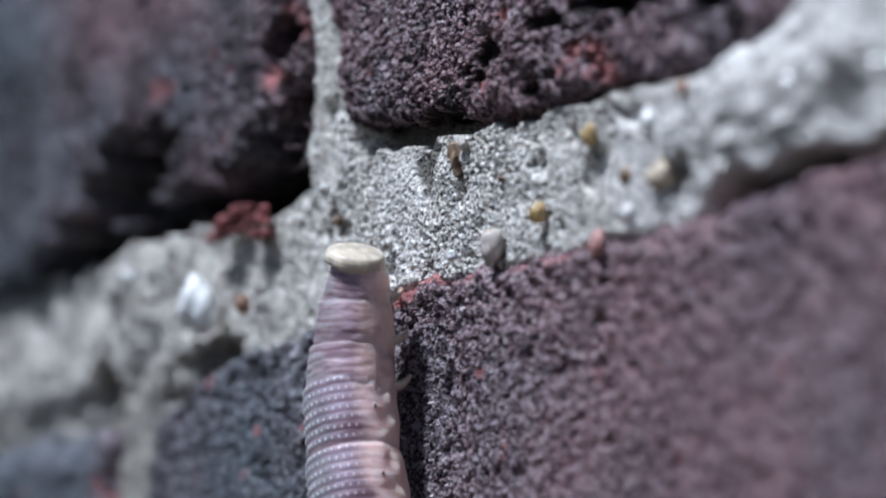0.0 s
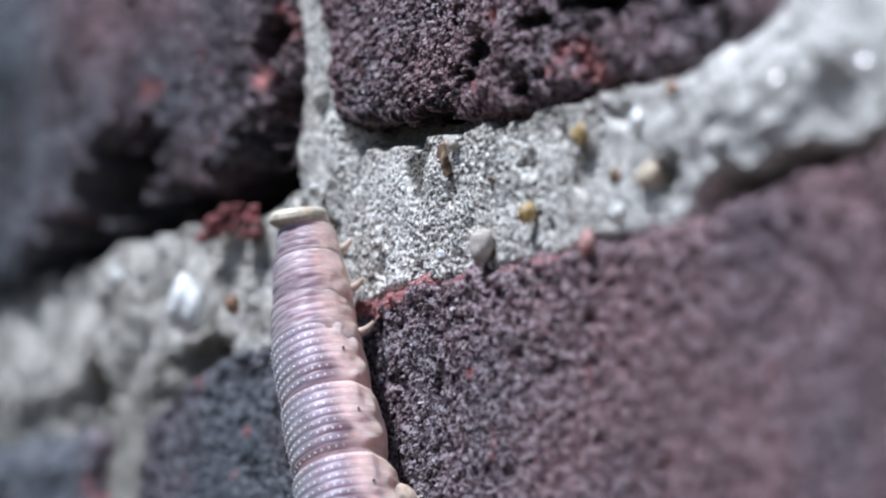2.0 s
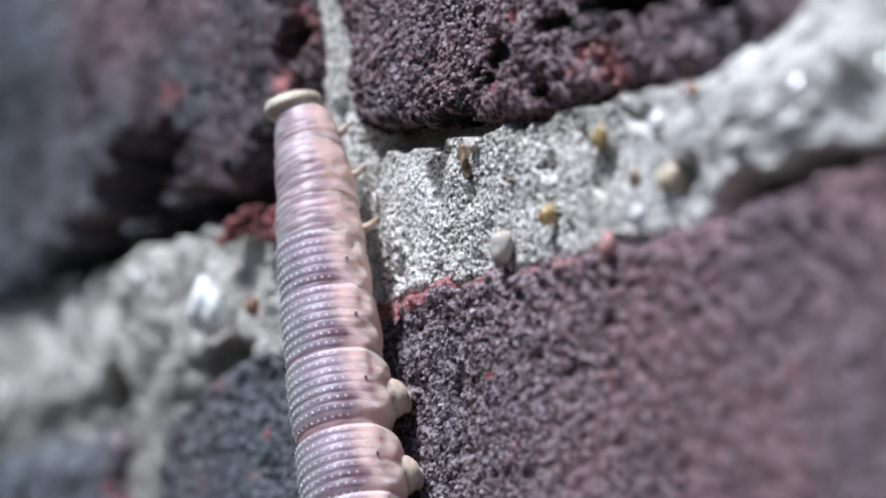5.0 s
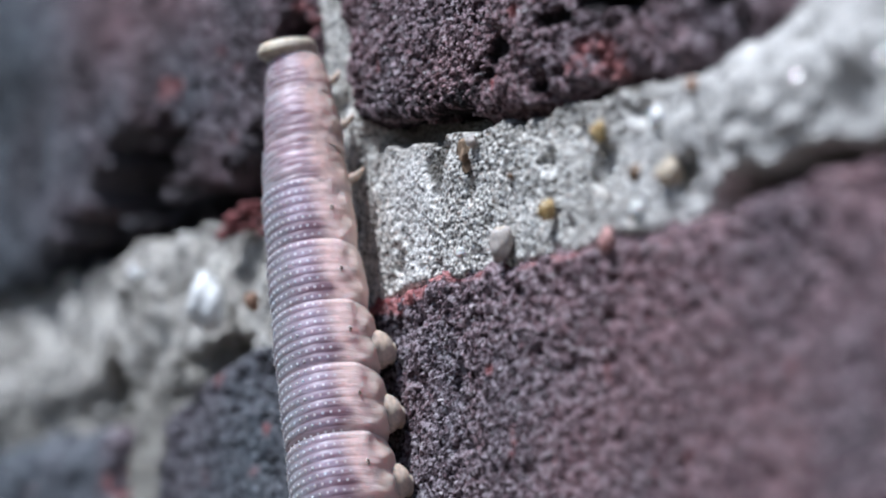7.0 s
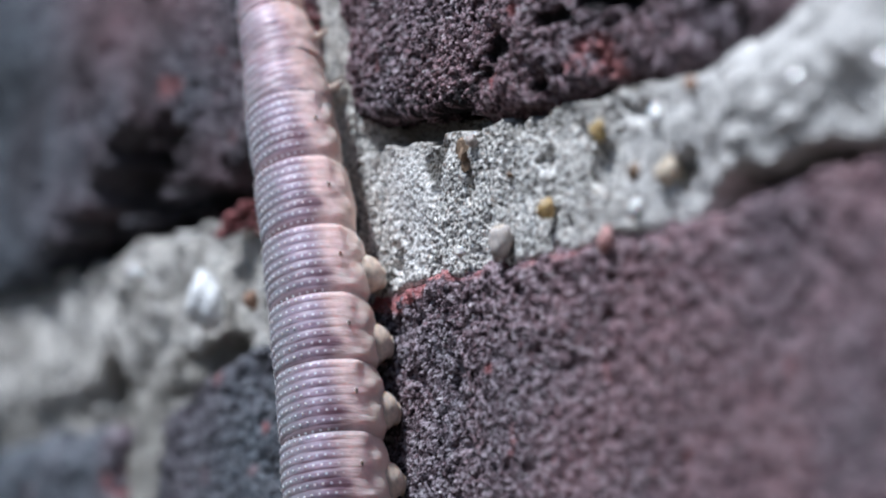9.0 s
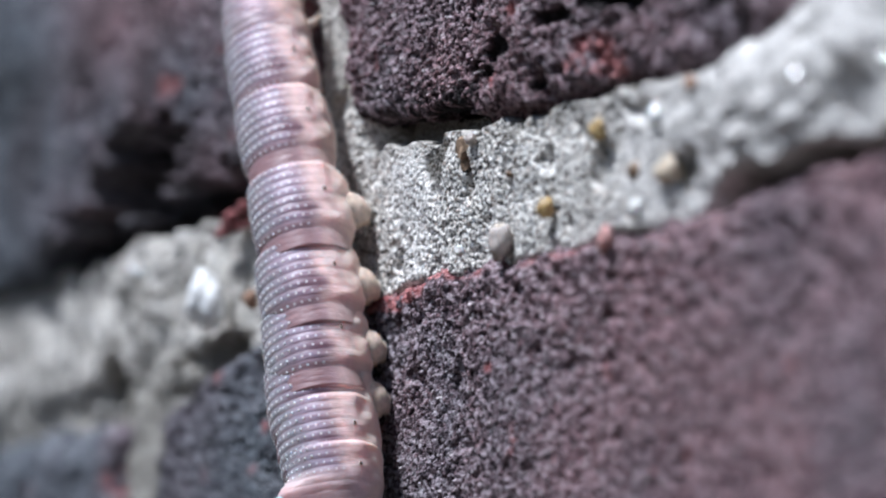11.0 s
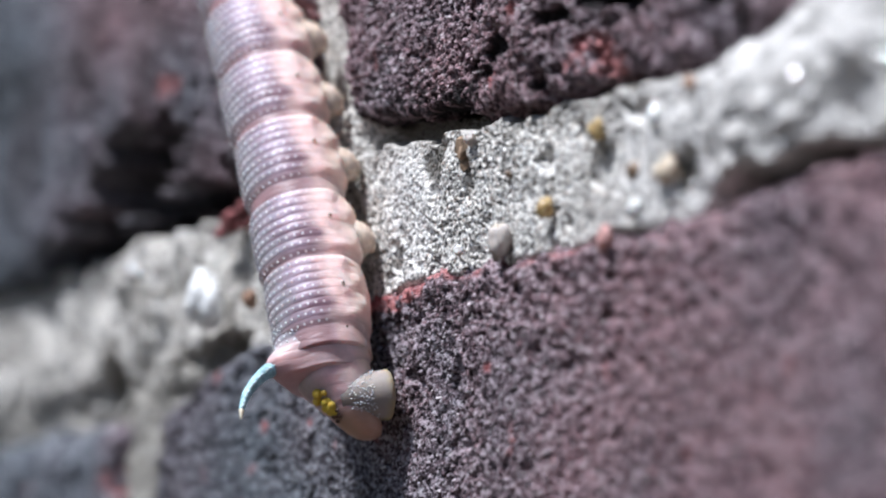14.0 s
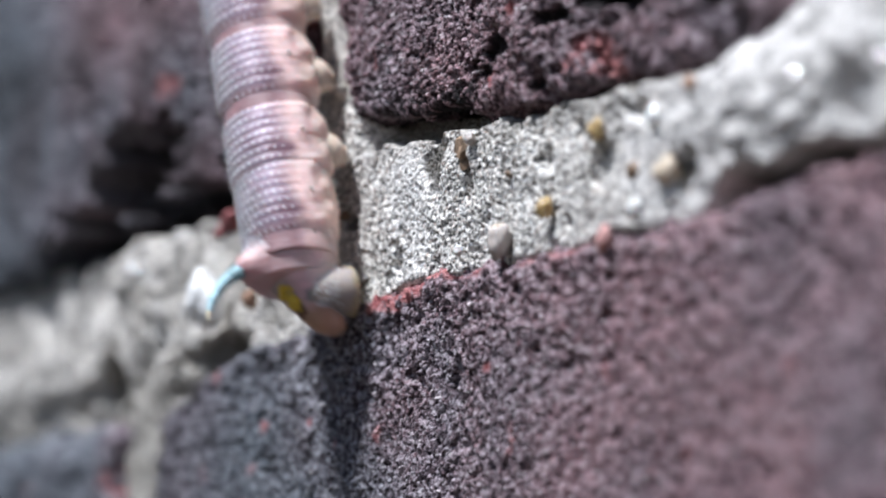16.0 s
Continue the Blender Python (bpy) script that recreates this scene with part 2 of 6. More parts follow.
def grid_mesh(name, pos, rows, cols, attrs=None, wrap=False):
    """A mesh from a grid of places (rows x cols)."""
    idx = np.arange(rows * cols).reshape(rows, cols)
    if wrap:
        idx = np.concatenate([idx, idx[:, :1]], 1)
    q = np.stack([idx[:-1, :-1], idx[:-1, 1:], idx[1:, 1:], idx[1:, :-1]], -1).reshape(-1, 4)
    me = bpy.data.meshes.new(name)
    me.vertices.add(rows * cols)
    me.vertices.foreach_set("co", np.ascontiguousarray(pos, dtype=np.float32).ravel())
    me.loops.add(q.size)
    me.loops.foreach_set("vertex_index", q.ravel().astype(np.int32))
    me.polygons.add(len(q))
    me.polygons.foreach_set("loop_start", np.arange(0, q.size, 4, dtype=np.int32))
    me.polygons.foreach_set("use_smooth", np.ones(len(q), dtype=bool))
    for key, val in (attrs or {}).items():
        a = me.attributes.new(key, "FLOAT", "POINT")
        a.data.foreach_set("value", np.ascontiguousarray(val, dtype=np.float32).ravel())
    me.update(calc_edges=True)
    me.validate()
    return me


def part_mesh(name, me, material, parent, label=""):
    me.materials.clear()
    me.materials.append(material)
    ob = new(name, me)
    ob.parent = parent
    return tagged(ob, label)


def part(name, bm, material, parent, label=""):
    me = bpy.data.meshes.new(name)
    bm.to_mesh(me)
    bm.free()
    for p in me.polygons:
        p.use_smooth = True
    return part_mesh(name, me, material, parent, label)


def spacing(lo, hi, zones, coarse):
    """Steps from lo to hi: fine inside the zones (a, b, step), coarse elsewhere."""
    out, x = [lo], lo
    while x < hi - 1e-9:
        step = coarse
        for a, b, s in zones:
            if a <= x < b:
                step = min(step, s)
        x = min(hi, x + step)
        out.append(x)
    return np.array(out)


def edge_profile(stops, r, back, n_arc, n_back):
    """Places and depths along one axis of a brick: the side, a rounded arris, the front, and the other side."""
    lo, hi = stops[0], stops[-1]
    dep = np.linspace(back, r, n_back, endpoint=False)
    phi = np.linspace(0, math.pi / 2, n_arc, endpoint=False)
    ax, ad = r * (1 - np.cos(phi)), r * (1 - np.sin(phi))
    front = stops[(stops > lo + r) & (stops < hi - r)]
    pos = np.concatenate([np.full(n_back, lo), lo + ax, front, hi - ax[::-1], np.full(n_back, hi)])
    depth = np.concatenate([dep, ad, 0 * front, ad[::-1], dep[::-1]])
    return pos, depth


# ---- the wall ----
Z0 = 0.600
WALL = tagged(new("wall_1"), "old weathered brick wall with pale crumbling lime mortar", "wall", "", "structure")


def rough_brick(x0, x1, z0, z1, xs, zs, seed, r=3.2 * MM, bottom=None, top=None, left=None, right=None,
                flash=None, chips=(), front=0.0, coarse=1.0, pits=1.0, red_top=None, hollows=(), reach=7 * MM, grime=0.0, crust_shade=0.0):
    """One old brick with worn arrises. The edges may wander: each is a pair of lists (along, offset) in millimetres."""
    px, dx = edge_profile(xs, r, 14 * MM, 8, 14)
    pz, dz = edge_profile(zs, r, 14 * MM, 8, 14)
    X, Z = np.meshgrid(px, pz)
    DX, DZ = np.meshgrid(dx, dz)
    Y = np.sqrt(DX ** 2 + DZ ** 2)
    hx, hz = (x1 - x0) / 2, (z1 - z0) / 2

    def off(pair, along):
        return 0.0 if pair is None else np.interp(along, np.array(pair[0]) * MM, np.array(pair[1]) * MM)

    wt = smooth((Z - z0) / (2 * hz), 0.0, 1.0)
    fall = np.exp(-(Z - z0) / reach)
    fallt = np.exp(-(z1 - Z) / (7 * MM))
    Zw = Z + off(bottom, X) * fall + off(top, X) * fallt
    Xw = X + off(left, Z - Z0) * np.exp(-(X - x0) / (8 * MM)) + off(right, Z - Z0) * np.exp(-(x1 - X) / (8 * MM))
    p = np.stack([Xw, Y, Zw], -1).reshape(-1, 3)
    sx = np.clip(DX / r, 0, 1).ravel() * np.where((X - x0) < hx, -1, 1).ravel()
    sz = np.clip(DZ / r, 0, 1).ravel() * np.where((Z - z0) < hz, -1, 1).ravel()
    nrm = np.stack([sx, -np.sqrt(np.clip(1 - np.minimum(1, sx ** 2 + sz ** 2), 0.04, 1)), sz], -1)
    nrm /= np.linalg.norm(nrm, axis=1)[:, None]
    dist = np.minimum(np.minimum(X - x0, x1 - X), np.minimum(Z - z0, z1 - Z)).ravel()
    rim = np.exp(-np.clip(dist, 0, 1) / (5 * MM))
    h = 0.5 * MM * fbm(p, 14 * MM, 2, seed) + rim * 0.75 * MM * fbm(p, 6 * MM, 3, seed + 5)
    cav = smooth(fbm(p, 5.5 * MM, 3, seed + 13), 0.55, 1.05) * (0.35 + rim) * pits
    h = h - 1.6 * MM * cav
    g1 = fbm(p, 1.5 * MM, 2, seed + 21)
    g2 = vnoise(p / (0.62 * MM), seed + 25)
    g3 = np.abs(vnoise(p / (0.9 * MM), seed + 27))
    g4 = vnoise(p / (0.38 * MM), seed + 29)
    gd, tone = sand_grains(p[:, 0] - p[:, 1], p[:, 2] + p[:, 1], 0.42 * coarse * MM, 0.32 * coarse * MM, seed + 31)
    bead = np.sqrt(np.clip(1 - (gd / 0.72) ** 2, 0, 1))
    pock = smooth(fbm(p, 1.5 * MM, 3, seed + 33), 0.52, 0.95)
    h = h + 0.08 * MM * g1 + 0.10 * MM * g2 - 0.10 * MM * g3 + 0.08 * MM * g4 - 0.55 * MM * pock + (0.08 + 0.22 * tone) * coarse * MM * bead + rim * 0.4 * MM * (g2 + 0.7 * g1)
    chip = np.zeros(len(p))
    for cx, cz, rad, deep in chips:
        dd = np.hypot((p[:, 0] - cx * MM) / 1.6, p[:, 2] - Z0 - cz * MM) / (rad * MM)
        dd = dd + 0.45 * fbm(p, 4 * MM, 3, seed + 41)
        m = 1 - smooth(dd, 0.55, 1.0)
        h = h - deep * MM * m
        chip = np.maximum(chip, m)
    chip = np.maximum(chip, 0.6 * smooth(fbm(p, 3.0 * MM, 3, seed + 55), 0.95, 1.25))
    if red_top is not None:
        width = np.interp(p[:, 0], np.array(red_top[0]) * MM, np.array(red_top[1]) * MM)
        edge = (z1 - Z).ravel() + 0.9 * MM * fbm(p, 3.0 * MM, 3, seed + 71)
        chip = np.maximum(chip, smooth(width - edge, -0.25 * MM, 0.35 * MM) * np.minimum(1, width / (0.5 * MM)))
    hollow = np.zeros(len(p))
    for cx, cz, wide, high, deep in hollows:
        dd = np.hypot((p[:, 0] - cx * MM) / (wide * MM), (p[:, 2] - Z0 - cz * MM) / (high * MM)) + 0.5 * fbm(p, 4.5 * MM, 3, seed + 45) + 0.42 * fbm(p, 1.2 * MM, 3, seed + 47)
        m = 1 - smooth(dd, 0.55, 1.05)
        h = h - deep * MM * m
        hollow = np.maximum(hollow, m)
    chip = chip * (1 - 0.7 * hollow)
    q = p + nrm * h[:, None]
    q[:, 1] += front
    fl = np.zeros(len(p))
    if flash is not None:
        fl = np.interp(p[:, 0], np.array(flash[0]) * MM, np.array(flash[1]))
        fl = np.clip(fl + 0.35 * fbm(p, 12 * MM, 3, seed + 61) * np.minimum(1, 4 * fl * (1 - fl) + 0.2), 0, 1)
    # hollows and pits go near-black: the shade inside is put into the colour
    grime_shade = np.maximum(0.85 * smooth(cav, 0.25, 0.9) * (1 - chip), 0.95 * smooth(hollow, 0.08, 0.55))
    grime_shade = np.maximum(grime_shade, grime * smooth(fbm(p, 8 * MM, 4, seed + 81, 0.65), -0.15, 0.75))
    # dark crust low on the brick, with its edge's shade put into the colour
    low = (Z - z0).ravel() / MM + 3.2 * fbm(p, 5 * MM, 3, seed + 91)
    grime_shade = np.maximum(grime_shade, crust_shade * (1 - smooth(low, 1.0, 9.0)) * (1 - 0.8 * smooth(p[:, 0], 2 * MM, 14 * MM)) * (1 - 0.75 * smooth(tone, 0.45, 0.8)) * (1 - 0.6 * chip))
    me = grid_mesh("brick", q, len(pz), len(px), {"flash": fl, "chip": chip, "grime_shade": grime_shade, "tone": tone, "gap": 1 - bead})
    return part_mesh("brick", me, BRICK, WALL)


def fine(lo, hi, coarse=1.0 * MM, step=0.30 * MM, zones=None):
    return spacing(lo, hi, zones or [(lo, hi, step)], coarse)


VIEW_Z = [(Z0 - 36 * MM, Z0 + 32 * MM, 0.12 * MM), (Z0 + 32 * MM, Z0 + 36 * MM, 0.2 * MM), (Z0 + 36 * MM, Z0 + 48 * MM, 0.3 * MM)]
# upper course: the header over the joint
rough_brick(-22 * MM, 72 * MM, Z0 + 10.2 * MM, Z0 + 74 * MM,
            spacing(-22 * MM, 72 * MM, [(-24 * MM, 32 * MM, 0.13 * MM), (32 * MM, 45 * MM, 0.2 * MM), (45 * MM, 74 * MM, 0.3 * MM)], 1 * MM),
            spacing(Z0 + 10.2 * MM, Z0 + 74 * MM, VIEW_Z, 2 * MM), 3, 1.9 * MM,
            bottom=([-22, -17, -12, -6, 0, 2, 5, 11, 17, 25, 38, 50, 58, 66, 74], [5.0, 4.0, 3.0, 2.0, 1.0, 0.9, 0.6, 0.2, 0, -0.4, -1.4, -2.2, -2.2, -0.6, 3]),
            left=([10, 15, 20, 27, 45], [1.2, -0.8, -2.0, -4.3, -5.0]),
            flash=([-22, 0, 30, 70], [0.30, 0.20, 0.15, 0.45]),
            chips=[(26.5, 13.0, 2.6, 0.5), (31, 10.8, 1.6, 0.3), (23.2, 11.8, 1.3, 0.2), (13.3, 18.9, 0.9, 0.2), (9.2, 13.3, 1.0, 0.15), (18, 11.6, 1.2, 0.1)], hollows=[(10, 16.0, 2.4, 1.4, 1.5), (4.5, 15.2, 1.6, 0.8, 0.9), (7, 14.2, 1.5, 0.7, 0.8), (20.5, 16.9, 4.5, 1.0, 1.2), (28.5, 17.2, 5, 1.0, 1.2), (-2, 11.8, 6, 0.8, 1.2), (37, 17.5, 11, 2.6, 3.5), (54, 14.5, 8, 2.4, 3.0)], pits=1.4, grime=0.25, crust_shade=1.0, coarse=1.12)
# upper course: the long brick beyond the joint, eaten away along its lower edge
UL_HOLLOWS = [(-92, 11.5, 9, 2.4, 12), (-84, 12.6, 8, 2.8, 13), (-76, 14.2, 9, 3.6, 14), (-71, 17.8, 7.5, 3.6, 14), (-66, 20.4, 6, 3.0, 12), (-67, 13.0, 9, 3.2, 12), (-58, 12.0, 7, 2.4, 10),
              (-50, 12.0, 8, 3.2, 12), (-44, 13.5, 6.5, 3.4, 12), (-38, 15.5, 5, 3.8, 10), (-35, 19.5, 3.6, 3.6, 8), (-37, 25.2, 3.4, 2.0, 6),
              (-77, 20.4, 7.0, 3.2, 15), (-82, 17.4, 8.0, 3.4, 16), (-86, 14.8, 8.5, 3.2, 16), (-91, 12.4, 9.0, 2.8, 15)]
rough_brick(-232 * MM, -31 * MM, Z0 + 9.6 * MM, Z0 + 74 * MM,
            spacing(-232 * MM, -31 * MM, [(-118 * MM, -70 * MM, 0.4 * MM), (-70 * MM, -30 * MM, 0.25 * MM)], 3 * MM),
            spacing(Z0 + 9.6 * MM, Z0 + 74 * MM, VIEW_Z, 2 * MM), 8, 3.6 * MM,
            bottom=([-130, -110, -96, -86, -77, -69, -64, -59, -55, -51, -45, -40, -36, -31], [1.0, 1.0, 0.6, 1.0, 3.0, 4.5, 3.5, 1.0, 1.0, 2.5, 3.0, 3.0, 3.5, 4.0]), reach=12 * MM,
            right=([10, 16, 28], [-2.5, -0.5, 0.5]),
            flash=([-112, -98, -88, -76, -60, -31], [1.0, 0.9, 0.60, 0.40, 0.5, 0.55]),
            chips=[(-33.5, 26.0, 2.6, 0.5), (-38.6, 22.4, 1.7, 0.3), (-35, 18, 1.2, 0.3), (-67, 25.2, 1.3, 0.1), (-63, 24.6, 1.0, 0.1), (-49, 24.5, 0.8, 0.2)],
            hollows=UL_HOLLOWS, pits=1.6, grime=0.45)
# lower course: the long brick under the header
rough_brick(-67 * MM, 140 * MM, Z0 - 68.0 * MM, Z0 - 3.6 * MM,
            spacing(-67 * MM, 140 * MM, [(-68 * MM, -40 * MM, 0.3 * MM), (-40 * MM, 30 * MM, 0.15 * MM), (30 * MM, 45 * MM, 0.2 * MM), (45 * MM, 84 * MM, 0.3 * MM)], 3 * MM),
            spacing(Z0 - 68 * MM, Z0 - 3.6 * MM, VIEW_Z, 2 * MM), 14, 1.4 * MM,
            top=([-67, -64, -60, -53, -47, -41, -32, -19, -10, -4, 0, 10, 23, 31, 39, 50, 54, 59, 67, 74, 80], [-5.6, -3.2, -1.8, -1.2, 0.0, 0.4, 0.2, 0.4, 1.2, 1.3, 0.8, 0.5, 0.0, 0.4, -0.8, -1.7, -1.5, -0.4, 0.2, -0.3, -0.2]),
            left=([-16, -10, -5], [-2.5, 0, 1.0]),
            flash=([-67, -40, -18, -4, 12, 40, 80], [0.8, 0.95, 0.8, 0.5, 0.22, 0.14, 0.2]),
            chips=[(-41, -3.4, 1.1, 0.2), (-53, -5.3, 0.9, 0.2), (-42, -11.5, 0.7, 0.2), (-47.5, -18.6, 0.9, 0.2), (8, -12, 0.8, 0.2)], red_top=([-18, -15, -12, -6, -3, 2, 7, 12, 18, 24, 30], [0.0, 1.6, 1.9, 1.5, 0.7, 0.5, 0.2, 0.1, 0.45, 0.3, 0.0]), pits=0.6)
# lower course: the brick beyond it
rough_brick(-180 * MM, -80 * MM, Z0 - 68.0 * MM, Z0 - 6.6 * MM,
            spacing(-180 * MM, -80 * MM, [(-116 * MM, -79 * MM, 0.35 * MM)], 3 * MM),
            spacing(Z0 - 68 * MM, Z0 - 6.6 * MM, VIEW_Z, 2 * MM), 19, 3.2 * MM,
            top=([-115, -100, -88, -80], [0.9, 0.5, 0.2, -0.6]),
            flash=([-115, -86, -80], [1.0, 0.9, 0.3]),
            chips=[(-80.0, -12.5, 1.5, 0.4)], pits=0.8)


def mortar_patch():
    xs = spacing(-122 * MM, 92 * MM, [(-28 * MM, 40 * MM, 0.125 * MM), (-40 * MM, 45 * MM, 0.16 * MM)], 0.36 * MM)
    zs = spacing(Z0 - 40 * MM, Z0 + 46 * MM, [(Z0 - 8 * MM, Z0 + 16 * MM, 0.12 * MM)], 0.3 * MM)
    X, Z = np.meshgrid(xs, zs)
    p = np.stack([X, 0 * X, Z], -1).reshape(-1, 3)
    x, z = p[:, 0], p[:, 2] - Z0
    far_side = 1 - smooth(x, -60 * MM, -25 * MM)
    bed = smooth(z, -7 * MM, -2 * MM) * (1 - smooth(z, 9 * MM, 14 * MM))
    h = 0.7 * MM * fbm(p, 16 * MM, 2, 70) + 0.42 * MM * fbm(p, 4.5 * MM, 2, 74) + far_side * bed * 0.9 * MM * fbm(p, 7 * MM, 4, 91, 0.6)
    wave = 1.6 * MM * fbm(p, 9 * MM, 2, 95)
    hem = np.interp(x, np.array([40, 46, 49, 52, 56, 60, 66, 73, 82]) * MM, np.array([-5.2, -4.6, -2.8, -1.6, -2.0, -3.0, -2.2, -2.6, -2.8]) * MM) + 0.7 * MM * fbm(p, 2.6 * MM, 3, 97)
    smear = smooth(x, 36 * MM, 58 * MM) * smooth(z + 0.3 * wave - hem, -0.9 * MM, 0.9 * MM)
    brink = np.interp(x, np.array([36, 50, 58, 62, 66, 70, 76]) * MM, np.array([7.4, 7.8, 8.4, 9.6, 11.0, 14.0, 40.0]) * MM)
    smear = smear * (1 - smooth(z - brink + 0.4 * wave, -1.3 * MM, 1.3 * MM))
    whorl = np.abs(fbm(np.stack([x * 0.5, 0 * x, z], -1) + 0.8 * np.stack([wave, 0 * x, wave], -1), 2.2 * MM, 3, 79))
    h = h + smear * (1.8 * MM + 0.8 * MM * fbm(p, 5 * MM, 2, 77) - 0.35 * MM * whorl + 0.25 * MM * fbm(p, 1.4 * MM, 2, 78) + 1.3 * MM * np.exp(-((z - 4.5 * MM) / (4.5 * MM)) ** 2))
    h = h - 0.9 * MM * smooth(fbm(p, 3.5 * MM, 3, 81), 0.6, 1.0) * (1 - 0.95 * smear) - 0.22 * MM * smooth(fbm(p, 1.0 * MM, 2, 82), 0.45, 0.9) * (1 - 0.9 * smear)
    gd, tone = sand_grains(x, z, 0.40 * MM, 0.34 * MM, 301)
    bead = np.sqrt(np.clip(1 - (gd / 0.72) ** 2, 0, 1))
    fine_tone = sand_grains(x, z, 0.26 * MM, 0.23 * MM, 311)[1]
    tone = np.where(vnoise(p / (1.3 * MM), 321) > 0.05, fine_tone, tone)
    h = h + 0.06 * MM * vnoise(p / (1.2 * MM), 83) + (0.03 + 0.13 * tone) * MM * bead + 0.10 * MM * vnoise(p / (0.27 * MM), 87)
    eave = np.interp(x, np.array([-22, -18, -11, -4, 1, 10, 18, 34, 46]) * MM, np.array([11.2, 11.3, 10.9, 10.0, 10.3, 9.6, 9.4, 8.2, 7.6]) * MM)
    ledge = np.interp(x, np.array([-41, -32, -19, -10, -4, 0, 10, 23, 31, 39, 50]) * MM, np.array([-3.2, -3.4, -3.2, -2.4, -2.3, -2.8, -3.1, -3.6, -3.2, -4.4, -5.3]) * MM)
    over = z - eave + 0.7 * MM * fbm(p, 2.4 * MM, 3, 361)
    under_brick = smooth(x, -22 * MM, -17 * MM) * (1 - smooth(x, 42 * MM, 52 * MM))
    h = h + 0.95 * MM * smooth(x, -42 * MM, -16 * MM) * (1 - smooth(x, 42 * MM, 52 * MM)) * smooth(z - ledge, -0.7 * MM, 0.4 * MM)
    h = h - under_brick * (4.0 * MM * smooth(over, -0.4 * MM, 0.3 * MM))
    dirt_shade = np.zeros(len(p))
    # small pits, each darker inside
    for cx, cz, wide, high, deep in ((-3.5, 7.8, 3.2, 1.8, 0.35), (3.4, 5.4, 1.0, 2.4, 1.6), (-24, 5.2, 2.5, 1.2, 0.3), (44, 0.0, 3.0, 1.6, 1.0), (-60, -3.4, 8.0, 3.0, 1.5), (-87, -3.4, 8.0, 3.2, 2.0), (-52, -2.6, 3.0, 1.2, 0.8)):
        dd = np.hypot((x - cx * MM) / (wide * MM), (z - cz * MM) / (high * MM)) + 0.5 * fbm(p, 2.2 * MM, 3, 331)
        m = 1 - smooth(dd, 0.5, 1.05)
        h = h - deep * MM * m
        dirt_shade = np.maximum(dirt_shade, m)
    # shade under the header brick, put into the colour through this mask
    dirt_shade = np.maximum(dirt_shade, under_brick * np.maximum(smooth(over, -0.7 * MM, 0.1 * MM), 0.5 * smooth(over, -2.8 * MM, -0.3 * MM)))
    h = h - 0.3 * MM * (1 - smooth(x, -48 * MM, -36 * MM)) * smooth(-z + 0.6 * wave, -3 * MM, 6 * MM)
    dirt_shade = np.maximum(dirt_shade, 0.6 * far_side * smooth(fbm(p, 6 * MM, 4, 371, 0.65), 0.0, 0.9))
    # shade low in the far joint, beneath the bulge, also put into the colour
    dirt_shade = np.maximum(dirt_shade, 0.65 * smooth(-x, 50 * MM, 62 * MM) * smooth(-z + wave, -1 * MM, 5 * MM))
    h = h - 1.4 * MM * smooth(-x, 80 * MM, 88 * MM) * smooth(-z + 0.5 * wave, 0, 4 * MM)
    low = smooth(-z, 3.5 * MM, 8 * MM) * smooth(x, -60 * MM, -50 * MM)
    h = h - 1.2 * MM * (1 - smooth(x, -92 * MM, -76 * MM)) * smooth(z, 1 * MM, 8 * MM)
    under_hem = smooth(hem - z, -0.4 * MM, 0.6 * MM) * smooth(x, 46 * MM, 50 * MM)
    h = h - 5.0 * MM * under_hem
    # the recess below the hem gets its shade from the colour too
    dirt_shade = np.maximum(dirt_shade, under_hem)
    h = np.minimum(h, 2.0 * MM + 6 * MM * smear) - 3 * MM * low
    ragged = 1.1 * MM * fbm(p, 3.2 * MM, 3, 351)
    brow = np.interp(x, np.array([-90, -76, -61, -47, -34]) * MM, np.array([11.5, 11.2, 10.6, 9.8, 10.4]) * MM)
    behind = smooth(-32 * MM - x + ragged, 0, 2 * MM) * smooth(z + ragged - brow, -0.8 * MM, 0.9 * MM)
    roof = np.where(x > 50 * MM, np.maximum(brink + 0.8 * MM, 9 * MM), 12 * MM + 2.0 * MM * (1 - smooth(x, -13 * MM, -3 * MM)))
    behind = np.maximum(behind, smooth(x, -19 * MM, -17 * MM) * (1 - smooth(x, 68 * MM, 72 * MM)) * smooth(z - roof, 0, 2.2 * MM))
    behind = np.maximum(behind, smooth(x, -62 * MM, -60 * MM) * smooth(-z, 7 * MM, 9 * MM))
    behind = np.maximum(behind, smooth(-x, 84 * MM, 86 * MM) * smooth(-z, 9.5 * MM, 11.5 * MM))
    p[:, 1] = np.minimum(1.55 * MM - h + 18 * MM * behind, 19 * MM)
    bloom = np.clip(0.75 * smooth(x, -40 * MM, -15 * MM) * (1 - 0.15 * smooth(x + 2 * wave, -3 * MM, 9 * MM)) + 1.0 * smooth(x, 28 * MM, 54 * MM) + 0.25 * fbm(p, 9 * MM, 3, 99), 0, 1)
    me = grid_mesh("mortar", p, len(zs), len(xs), {"bloom": bloom, "tone": tone, "gap": 1 - bead, "dirt_shade": dirt_shade})
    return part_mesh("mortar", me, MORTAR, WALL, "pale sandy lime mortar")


mortar_patch()


